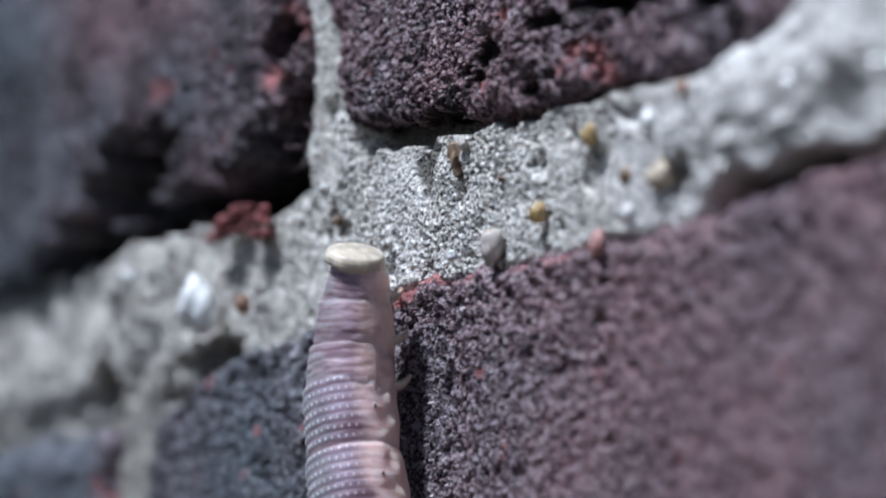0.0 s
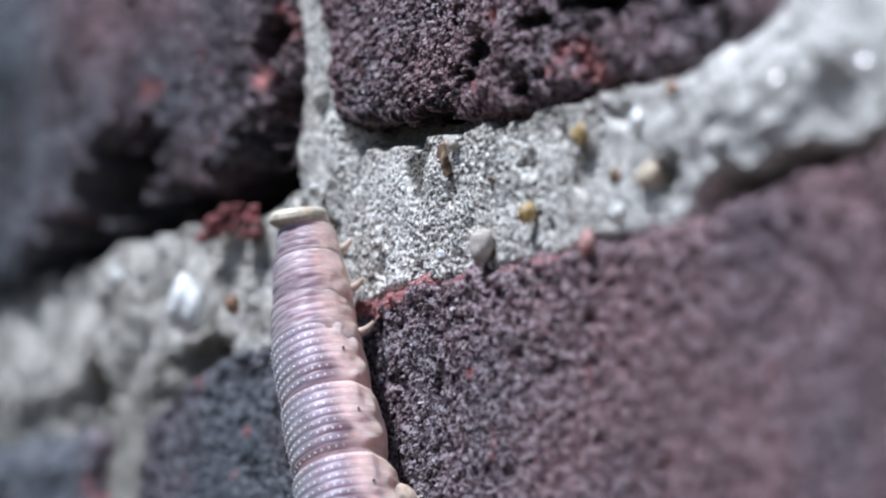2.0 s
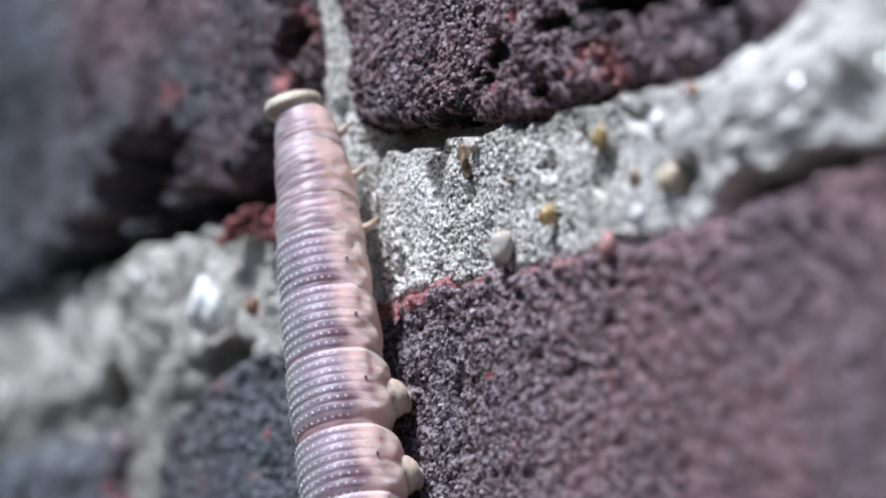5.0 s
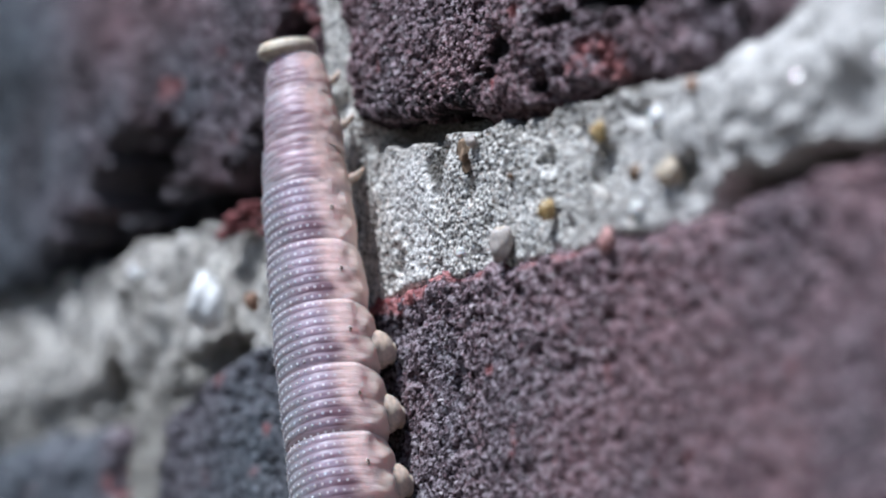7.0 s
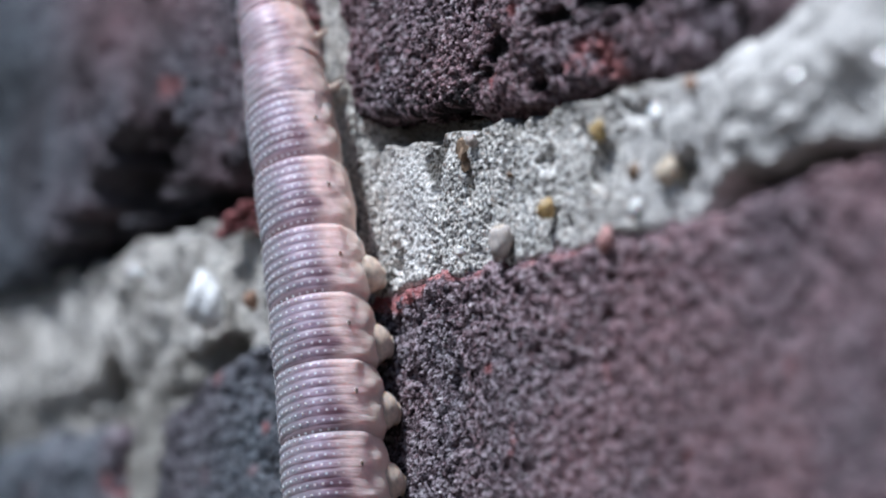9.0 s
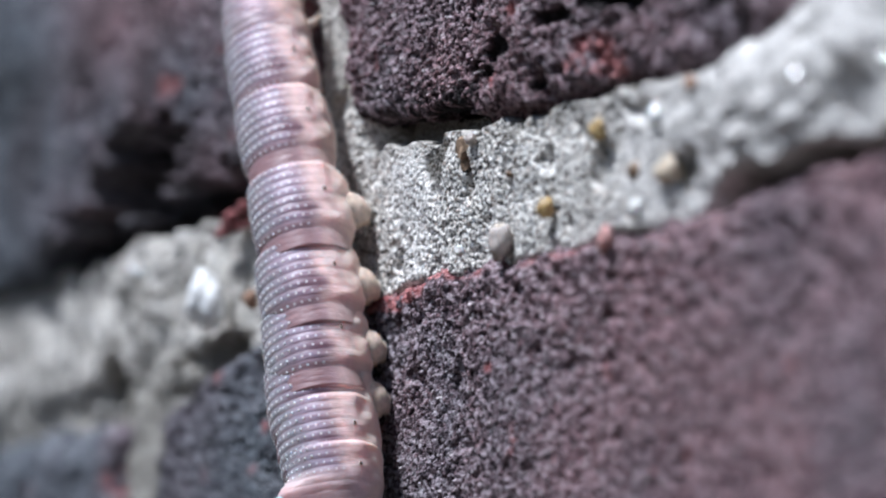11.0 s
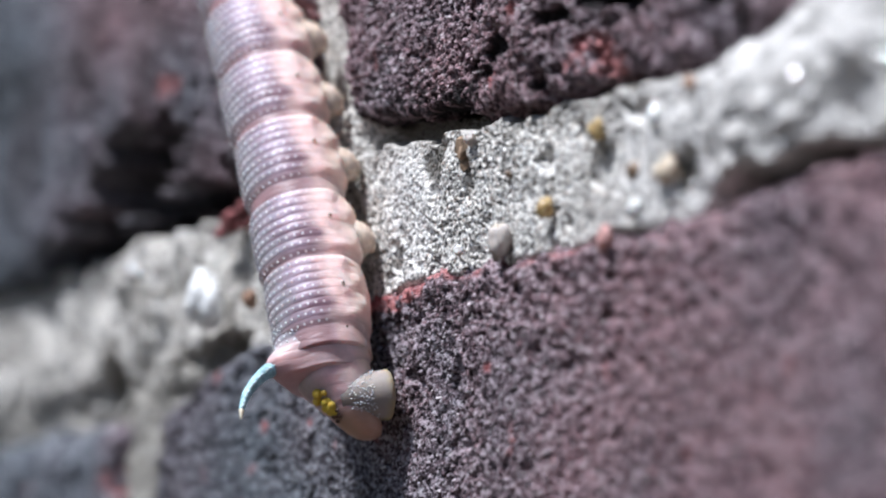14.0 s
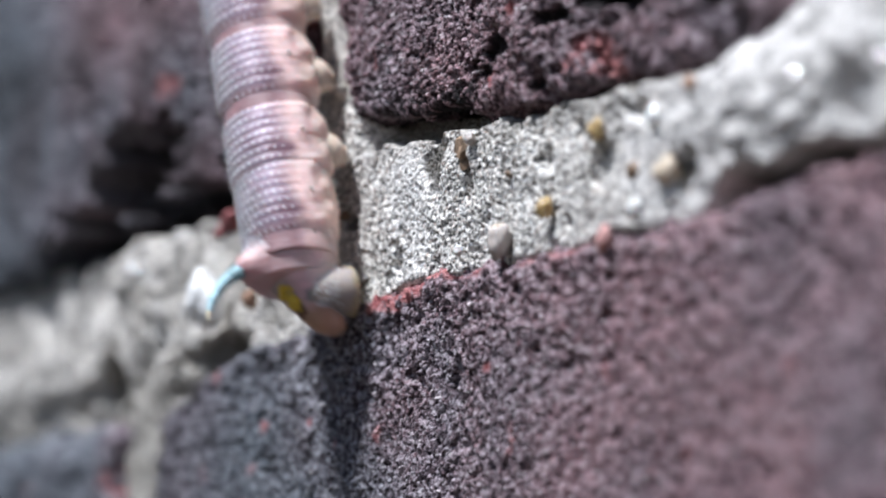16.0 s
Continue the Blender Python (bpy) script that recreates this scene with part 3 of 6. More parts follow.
def box_bm(bm, x0, x1, y0, y1, z0, z1):
    v = [bm.verts.new((x, y, z)) for x in (x0, x1) for y in (y0, y1) for z in (z0, z1)]
    for f in ((0, 1, 3, 2), (4, 6, 7, 5), (0, 4, 5, 1), (2, 3, 7, 6), (0, 2, 6, 4), (1, 5, 7, 3)):
        bm.faces.new([v[i] for i in f])


def wall_core():
    bm = bmesh.new()
    box_bm(bm, -1.47, 1.47, 0.0200, 0.230, 0.0, 1.235)
    part("core", bm, FAR_MORTAR, WALL)


wall_core()


def ground_sheet():
    bm = bmesh.new()
    box_bm(bm, -400, 400, -400, 400, -0.2, 0.0)
    me = bpy.data.meshes.new("ground")
    bm.to_mesh(me)
    bm.free()
    me.materials.append(GROUND)
    tagged(new("ground", me), "dark bare packed earth at the foot of the wall", "ground", "", "structure")


ground_sheet()
# ---- stones set in the mortar ----
def pebble(x, z, y, size, colour, seed, flat=(1, 1, 1)):
    bm = bmesh.new()
    bmesh.ops.create_icosphere(bm, subdivisions=3, radius=1.0)
    for v in bm.verts:
        n = noise.noise(v.co * 1.1 + Vector((seed * 3.7, 0, 0))) * 0.35 + noise.noise(v.co * 2.7 + Vector((0, seed * 2.1, 0))) * 0.26
        v.co = v.co * (1 + n)
        v.co = Vector((v.co.x * flat[0], v.co.y * flat[1], v.co.z * flat[2])) * size * MM
        v.co += Vector((x * MM, y * MM, Z0 + z * MM))
    part("pebble", bm, colour, WALL)


def flake(x, z, y, size, seed, flat):
    """A jagged, broken bit of brick."""
    rng = random.Random(seed)
    bm = bmesh.new()
    bmesh.ops.create_icosphere(bm, subdivisions=2, radius=1.0)
    for v in bm.verts:
        k = rng.uniform(0.72, 1.2) * size * MM
        v.co = Vector((v.co.x * flat[0] * k + x * MM, v.co.y * flat[1] * k + y * MM, v.co.z * flat[2] * k + Z0 + z * MM))
    ob = part("flake", bm, FLAKE, WALL, "rough brown flake of brick")
    for face in ob.data.polygons:
        face.use_smooth = False


AMBER = grain_material("amber_grain", (0.56, 0.40, 0.18), 0.3, 0.5)
QUARTZ = grain_material("white_quartz", (0.85, 0.86, 0.86), 0.25, 0.4)
CREAM_STONE = grain_material("cream_stone", (0.72, 0.61, 0.48), 0.4, 0.3)
TAN_STONE = grain_material("tan_stone", (0.55, 0.49, 0.46), 0.5, 0.3)
BROWN = grain_material("brown_flake", (0.25, 0.16, 0.10), 0.6, 0.0)
FLAKE = plain_material("brown_brick_flake", (0.36, 0.25, 0.17), 0.9, 1100.0, 0.75)
ORANGE = grain_material("orange_crumb", (0.36, 0.21, 0.14), 0.7, 0.0)
ROSE_STONE = grain_material("rose_stone", (0.66, 0.36, 0.34), 0.6, 0.2)
WHITE_CHIP = plain_material("white_stone_chip", (0.92, 0.93, 0.94), 0.5, 500.0, 0.06)
GLINT = grain_material("glossy_quartz", (0.9, 0.9, 0.9), 0.12, 0.0)
RED_CRUMB = plain_material("red_brick_crumb", (0.40, 0.15, 0.155), 0.95, 700.0, 0.85)
pebble(29.1, 5.7, 0.2, 0.85, AMBER, 1, (1, 1, 1.1))
pebble(40.9, 4.9, -0.4, 0.75, QUARTZ, 2, (1, 1, 1.4))
pebble(42.1, 0.1, 0.1, 1.15, CREAM_STONE, 3, (1.2, 1, 1))
pebble(36.3, 1.0, 0.0, 0.80, BROWN, 4, (1, 0.8, 1))
pebble(19.1, 0.4, 0.0, 0.70, AMBER, 5, (1, 1, 1.3))
pebble(37.2, -2.3, -0.4, 0.75, QUARTZ, 6, (1, 1, 1.1))
pebble(10.4, -1.3, -0.2, 1.15, TAN_STONE, 7, (1.1, 0.9, 1.3))
pebble(9.8, -0.1, 0.0, 0.62, CREAM_STONE, 32, (1.7, 0.8, 0.7))
pebble(11.5, 4.5, 0.2, 0.32, BROWN, 8, (1.2, 1, 0.8))
flake(2.6, 8.3, 0.1, 1.0, 9, (1.5, 0.6, 1.2))
flake(2.0, 6.9, 0.3, 0.75, 31, (1.3, 0.6, 1.2))
pebble(4.2, 8.9, 0.3, 0.45, QUARTZ, 34, (1.1, 0.7, 1.2))
pebble(4.9, 8.6, -0.4, 0.50, TAN_STONE, 10, (1.4, 1, 1))
pebble(-54.0, 2.2, -0.9, 1.70, WHITE_CHIP, 11, (1.25, 1.0, 1.55))
pebble(-42.3, 0.6, -1.2, 0.75, ORANGE, 12, (1, 1, 1.2))
pebble(-71.2, 7.2, -1.2, 1.00, QUARTZ, 13, (1.3, 1, 1))
pebble(2.7, -1.0, -0.4, 0.50, QUARTZ, 14, (1, 1, 1))
pebble(47.3, 6.5, -0.4, 0.80, ORANGE, 15, (1, 1, 0.8))
pebble(31.6, -4.0, -0.5, 0.60, ROSE_STONE, 16, (1, 1, 1.9))
pebble(-25.0, 9.1, -0.4, 0.55, QUARTZ, 17, (1, 1, 1))
pebble(-24.2, 6.1, 0.6, 0.45, BROWN, 18, (1, 1, 1))


def crystal(x, y, z, size, facing):
    """A flat six-sided flake of quartz that catches the sun."""
    bm = bmesh.new()
    bmesh.ops.create_cone(bm, cap_ends=True, segments=6, radius1=size * 1.15 * MM, radius2=size * MM, depth=size * 0.8 * MM,
                          matrix=look((x * MM, y * MM, Z0 + z * MM), Vector((x * MM, y * MM, Z0 + z * MM)) - facing))
    ob = part("crystal", bm, GLINT, WALL, "glittering quartz flake")
    for face in ob.data.polygons:
        face.use_smooth = False


to_eye = (EYE - Vector((0.068, -0.003, 0.603))).normalized()
half_way = (to_eye - SUN_DIR).normalized()
crystal(67.7, -1.85, 3.8, 0.15, half_way)
crystal(81.5, -1.7, 2.9, 0.16, half_way)
crumb_rng = random.Random(21)
for i in range(26):
    along = crumb_rng.uniform(-53.5, -41)
    pebble(along, 9.0 - 0.05 * (along + 47) + crumb_rng.gauss(0, 0.7), crumb_rng.uniform(0.5, 1.3), crumb_rng.uniform(0.35, 0.95), RED_CRUMB, 21 + i, (1.5, 1, crumb_rng.uniform(0.5, 0.8)))

# ---- the caterpillar ----
def tube(name, z_lo, z_hi, radius, rows, cols, relief, centre=None, tint=None):
    """A closed body section round local z. radius(z), relief(z, a): a is the angle from the back, 0 up to pi down the flanks."""
    zs = np.linspace(z_lo, z_hi, rows)
    an = np.linspace(-math.pi, math.pi, 1441)
    dens = np.cumsum(1 + 2.2 * np.exp(-((np.degrees(np.abs(an)) - 108) / 26) ** 4))
    an = np.interp(np.linspace(dens[0], dens[-1], cols, endpoint=False), dens, an)
    A, Zg = np.meshgrid(an, zs)
    R = radius(Zg) * (1 + relief(Zg, A))
    X, Y = R * np.sin(A), -R * np.cos(A)
    if centre:
        cx, cy = centre(Zg)
        X, Y = X + cx, Y + cy
    pos = np.stack([X, Y, Zg], -1)
    attrs = tint(Zg, A) if tint else {k: 0 * A for k in ("flank", "stripe", "fold", "dorsum", "belly", "rose", "warts", "ring", "row")}
    return grid_mesh(name, pos.reshape(-1, 3), rows, cols, attrs, True)


def skin_tint(half, stripe=1.0, seed=0, count=8, crease=1.0, warts=0.0):
    def f(z, a):
        u = z / half
        p = np.stack([np.sin(a) * 4 * MM, np.cos(a) * 4 * MM, z], -1).reshape(-1, 3)
        n = fbm(p, 2.2 * MM, 3, 400 + seed).reshape(a.shape)
        deg = np.degrees(np.abs(a))
        flank = smooth(deg + 6 * n + 5 * u, 57, 88)
        band = np.exp(-((u + 0.42) / 0.20) ** 2) * smooth(deg, 25, 66) * (1 - smooth(deg, 76, 94))
        line = np.exp(-((deg - 66) / 10) ** 2) * 0.3 * (1 - np.clip(u * u, 0, 1))
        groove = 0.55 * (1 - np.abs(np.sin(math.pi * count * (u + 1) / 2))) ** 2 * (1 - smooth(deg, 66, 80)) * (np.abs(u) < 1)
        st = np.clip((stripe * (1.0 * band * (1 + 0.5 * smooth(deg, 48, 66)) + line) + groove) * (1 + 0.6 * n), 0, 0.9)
        if not warts:
            crinkle = fbm(p * np.array([0.3, 0.3, 1.0]), 0.8 * MM, 3, 560 + seed).reshape(a.shape)
            st = np.clip(st + 0.5 * smooth(-crinkle, 0.0, 0.8) * (1 - 0.5 * flank), 0, 0.9)
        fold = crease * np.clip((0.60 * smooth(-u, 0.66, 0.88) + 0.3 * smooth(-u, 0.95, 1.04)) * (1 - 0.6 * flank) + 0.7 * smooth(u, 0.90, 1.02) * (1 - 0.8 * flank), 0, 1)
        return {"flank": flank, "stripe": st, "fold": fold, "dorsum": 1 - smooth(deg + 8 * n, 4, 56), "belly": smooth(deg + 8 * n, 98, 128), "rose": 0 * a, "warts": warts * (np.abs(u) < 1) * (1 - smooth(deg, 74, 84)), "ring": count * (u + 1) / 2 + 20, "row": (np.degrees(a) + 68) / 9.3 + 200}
    return f


def annuli(half, count, depth, wobble=0.006, seed=0, bulge=0.05, feet=0.0):
    """Rings across the back; lobes and a raised plate along the flanks."""
    def f(z, a):
        u = z / half
        p = np.stack([np.sin(a) * 4 * MM, np.cos(a) * 4 * MM, z], -1).reshape(-1, 3)
        n = fbm(p, 2.6 * MM, 3, 500 + seed).reshape(a.shape)
        n2 = fbm(p, 1.2 * MM, 2, 530 + seed).reshape(a.shape)
        crinkle = fbm(p * np.array([0.3, 0.3, 1.0]), 0.8 * MM, 3, 560 + seed).reshape(a.shape)
        ring = np.abs(np.sin(math.pi * count * (u + 1) / 2 + 0.22 * n)) ** 0.7 - 0.75
        deg = np.degrees(np.abs(a))
        side = smooth(deg, 70, 92)
        body = 1 - smooth(np.abs(u), 0.93, 1.05)
        # a plate over the breathing hole: a wavy free edge and a forward corner that stands off the body
        edge = 106 + 3.0 * np.sin(8.0 * u + 0.6 + seed) + 4.0 * n2 - 5 * smooth(u, 0.2, -0.3)
        rise = smooth(deg, 80, 104) * (1 - smooth(deg, edge - 9, edge + 11))
        plate = bulge * rise * smooth(u + 0.08 * n, -0.30, 0.05) * (1 - smooth(u, 0.95, 1.05)) * (0.35 + 0.30 * smooth(u, 0.35, 0.8))

        def knob(d0, u0, wd, wu):
            return np.exp(-((deg - d0) / wd) ** 2 - ((u + 0.1 * n - u0) / wu) ** 2)

        lobe = bulge * (0.8 * knob(121, 0.30, 9, 0.24) + 0.95 * knob(126, -0.38, 10, 0.26) + 0.4 * knob(110, -0.66, 9, 0.14))
        foot = feet * (knob(147, -0.05, 18, 0.40) + 0.55 * knob(138, 0.55, 14, 0.26) + 0.45 * knob(138, -0.68, 14, 0.24))
        tucks = 0.005 * crinkle * smooth(deg, 74, 96)
        return depth * ring * (1 - 0.80 * side) * body + wobble * (0.6 * n + 0.8 * crinkle * (1 - side) + 0.5 * side * n2) + tucks + plate + (lobe + foot) * body
    return f


def barrel(r, half, tuck=0.045, skew=0.0):
    """The front rim stands proud; the narrower rear runs in under the rim of the next section."""
    def f(z):
        u = z / half
        neck = tuck * smooth(-u, 0.70, 0.98) + 0.6 * smooth(-u, 1.45, 1.75)
        rim = 0.014 * smooth(u, 0.86, 0.96) + 0.28 * smooth(u, 0.96, 1.08)
        return r * (1 + 0.03 * (1 - np.clip(u * u, 0, 1)) + skew * u - neck - rim)
    return f


def granules_mesh(radius, relief, half, count, reach=68, first=0, size=0.135 * MM):
    """Rows of small pale warts that sit on the crest of each ring."""
    rng = random.Random(5)
    zz, aa = [], []
    for i in range(first, count):
        u = -1 + (2 * i + 1) / count
        step = 9.3
        for j in range(int(2 * reach / step) + 1):
            deg = -reach + step * (j + 0.5 * (i % 2)) + rng.uniform(-0.5, 0.5)
            if deg > 40:
                continue
            zz.append(u * half + rng.uniform(-0.04, 0.04) * MM)
            aa.append(radians(deg))
    zz, aa = np.array([zz]), np.array([aa])
    rr = (radius(zz) * (1 + relief(zz, aa)))[0] - 0.040 * MM
    bm = bmesh.new()
    for z, a, r in zip(zz[0], aa[0], rr):
        bmesh.ops.create_icosphere(bm, subdivisions=1, radius=size * rng.uniform(0.82, 1.12), matrix=Matrix.Translation((r * math.sin(a), -r * math.cos(a), z)))
    me = bpy.data.meshes.new("granulation")
    bm.to_mesh(me)
    bm.free()
    for p in me.polygons:
        p.use_smooth = True
    return me


def lathe(name, path, radii, cols=20, squash=1.0):
    """A tapered, bent limb along a path of places, closed at its end."""
    rows = []
    pts = [Vector(p) for p in path]
    for i, c in enumerate(pts):
        t = (pts[min(i + 1, len(pts) - 1)] - pts[max(i - 1, 0)]).normalized()
        s = t.cross(Vector((0, 0, 1)))
        s = s.normalized() if s.length > 1e-6 else Vector((1, 0, 0))
        w = s.cross(t).normalized()
        for j in range(cols):
            a = 2 * math.pi * j / cols
            rows.append(c + (s * math.cos(a) + w * math.sin(a) * squash) * radii[i])
    me = grid_mesh(name, np.array([tuple(v) for v in rows]), len(pts), cols, None, True)
    return me


def fine_path(pts, radii, n):
    """More places along a bent line."""
    t = np.linspace(0, len(pts) - 1, n)
    k = np.arange(len(pts))
    p = np.stack([np.interp(t, k, [q[i] for q in pts]) for i in range(3)], -1)
    for _ in range(3):
        p[1:-1] = (p[:-2] + 2 * p[1:-1] + p[2:]) / 4
    r = np.interp(t, k, radii)
    for _ in range(4):
        r[1:-1] = (r[:-2] + 2 * r[1:-1] + r[2:]) / 4
    return [tuple(q * MM) for q in p], [float(x) * MM for x in r]


def proleg_mesh():
    pts = [(1.2, 1.8, -0.2), (1.8, 2.8, -0.3), (2.1, 3.3, -0.4), (2.28, 3.75, -0.45), (2.36, 4.0, -0.45), (2.42, 4.2, -0.48), (2.4, 4.5, -0.52), (2.38, 4.75, -0.54),
           (2.34, 4.9, -0.55), (2.30, 5.05, -0.56), (2.26, 5.35, -0.58), (2.24, 5.58, -0.6), (2.24, 5.68, -0.6), (2.24, 5.72, -0.6)]
    rad = [1.9, 1.9, 1.85, 1.75, 1.62, 1.52, 1.46, 1.36, 1.08, 0.92, 0.90, 0.90, 0.78, 0.05]
    return lathe("proleg", *fine_path(pts, rad, 66), 28, 1.2)


def leg_mesh(r):
    k = r / 3.4 * 0.89
    pts = [(1.4 * k, 2.0 * k, -0.9), (2.1 * k, 2.9 * k, -0.95), (2.5 * k, 3.6 * k, -0.8), (2.7 * k, 4.15 * k, -0.4), (2.7 * k, 4.5 * k, 0.0), (2.65 * k, 4.65 * k, 0.25)]
    rad = [0.7, 0.55, 0.40, 0.30, 0.22, 0.05]
    return lathe("leg", *fine_path(pts, rad, 22), 16)


def mirrored(me):
    m = me.copy()
    m.transform(Matrix.Diagonal((-1, 1, 1, 1)))
    m.flip_normals()
    return m


def tucked(me):
    """The far one of a pair, drawn in under the body."""
    m = mirrored(me)
    m.transform(Matrix.Translation((0.9 * MM, 1.0 * MM, 0.9 * MM)) @ Matrix.Diagonal((0.7, 0.75, 0.75, 1)))
    return m


def spiracle_meshes(radius, relief):
    out = []
    z, a = 0.45 * MM, radians(97)
    r = float((radius(np.array([[z]])) * (1 + relief(np.array([[z]]), np.array([[a]]))))[0, 0])
    for size, name in ((0.31, "spiracle_rim"), (0.265, "spiracle")):
        bm = bmesh.new()
        bmesh.ops.create_uvsphere(bm, u_segments=14, v_segments=8, radius=size * MM,
                                  matrix=pose(r * math.sin(a), -r * math.cos(a), z, 0, -8) @ Matrix.Diagonal((0.42 if name == "spiracle" else 0.30, 0.62, 1.0, 1)))
        me = bpy.data.meshes.new(name)
        bm.to_mesh(me)
        bm.free()
        for p in me.polygons:
            p.use_smooth = True
        out.append(me)
    return out


CATERPILLAR = tagged(new("caterpillar"), "plump mauve and pink caterpillar crawling up the old brick wall", "caterpillar")
SEG = {}
PROLEG_ME = proleg_mesh()
PROLEG_ME2 = mirrored(PROLEG_ME)


def add_spiracle(seg, radius, relief):
    rim, hole = spiracle_meshes(radius, relief)
    part_mesh("spiracle_rim", rim, SPIRACLE_RIM, seg)
    part_mesh("spiracle", hole, SPIRACLE, seg, "small dark brown breathing hole")


def abdomen_segment(key, r, half, prolegs, seed):
    radius = barrel(r, half, 0.050, 0.02 if key == "A7" else 0.0)
    relief = annuli(half, 8, 0.0150, 0.011, seed, 0.076, 0.15 if prolegs else 0.06)
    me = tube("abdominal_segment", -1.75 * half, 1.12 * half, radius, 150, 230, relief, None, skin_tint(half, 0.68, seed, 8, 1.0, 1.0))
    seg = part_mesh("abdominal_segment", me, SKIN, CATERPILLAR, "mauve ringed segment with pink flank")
    tagged(part_mesh("granulation", granules_mesh(radius, relief, half, 8), PALE_DOT, seg, "rows of tiny pale warts"), kind="stuff")
    add_spiracle(seg, radius, relief)
    if prolegs:
        part_mesh("proleg", PROLEG_ME, PROLEG, seg, "stubby cream proleg")
        part_mesh("proleg", PROLEG_ME2, PROLEG, seg, "stubby cream proleg")
    SEG[key] = seg


def thorax_segment(key, r, half, skew, seed):
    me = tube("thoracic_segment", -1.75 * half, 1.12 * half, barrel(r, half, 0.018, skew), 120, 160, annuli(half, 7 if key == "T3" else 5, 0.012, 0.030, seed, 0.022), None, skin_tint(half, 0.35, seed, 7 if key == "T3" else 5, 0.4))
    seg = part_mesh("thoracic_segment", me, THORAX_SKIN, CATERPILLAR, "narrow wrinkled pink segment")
    leg = leg_mesh(r / MM)
    part_mesh("leg", leg, LEG, seg, "short hooked cream leg")
    part_mesh("leg", mirrored(leg), LEG, seg, "short hooked cream leg")
    SEG[key] = seg


def head_part():
    """A thin pale hood that leans out over the back, with the mouth under its rim."""
    prof_z = [-1.6, -1.2, -0.5, 0.0, 0.18, 0.34, 0.60, 0.95, 1.25, 1.42, 1.48]
    prof_r = [1.9, 2.0, 2.05, 2.08, 2.18, 2.30, 2.38, 2.34, 2.15, 1.55, 0.05]

    def rad(z):
        return np.interp(z, np.array(prof_z) * MM, np.array(prof_r) * MM)

    def rel(z, a):
        p = np.stack([np.sin(a) * 2 * MM, np.cos(a) * 2 * MM, z], -1).reshape(-1, 3)
        return 0.06 * fbm(p, 1.6 * MM, 2, 640).reshape(a.shape) + 0.08 * np.exp(-(np.degrees(a) / 40) ** 2)

    me = tube("head", -1.6 * MM, 1.48 * MM, rad, 60, 64, rel, lambda z: (0 * z, -0.45 * MM * smooth(z, 0.0, 0.5 * MM)))
    me.transform(Matrix.Translation((0, 0, -0.45 * MM)) @ Matrix.Rotation(radians(12), 4, Vector((0.42, 0.91, 0))) @ Matrix.Diagonal((1.12, 1.12, 1.2, 1)))
    head = SEG["H"] = part_mesh("head", me, CREAM, CATERPILLAR, "thin cream hood over the drawn-in head")
    bm = bmesh.new()
    bmesh.ops.create_icosphere(bm, subdivisions=3, radius=0.55 * MM, matrix=pose(-0.2 * MM, -2.0 * MM, 0.0) @ Matrix.Diagonal((1.3, 0.9, 1.0, 1)))
    part("mouth", bm, MOUTH, head, "orange-brown mouthparts under the hood")


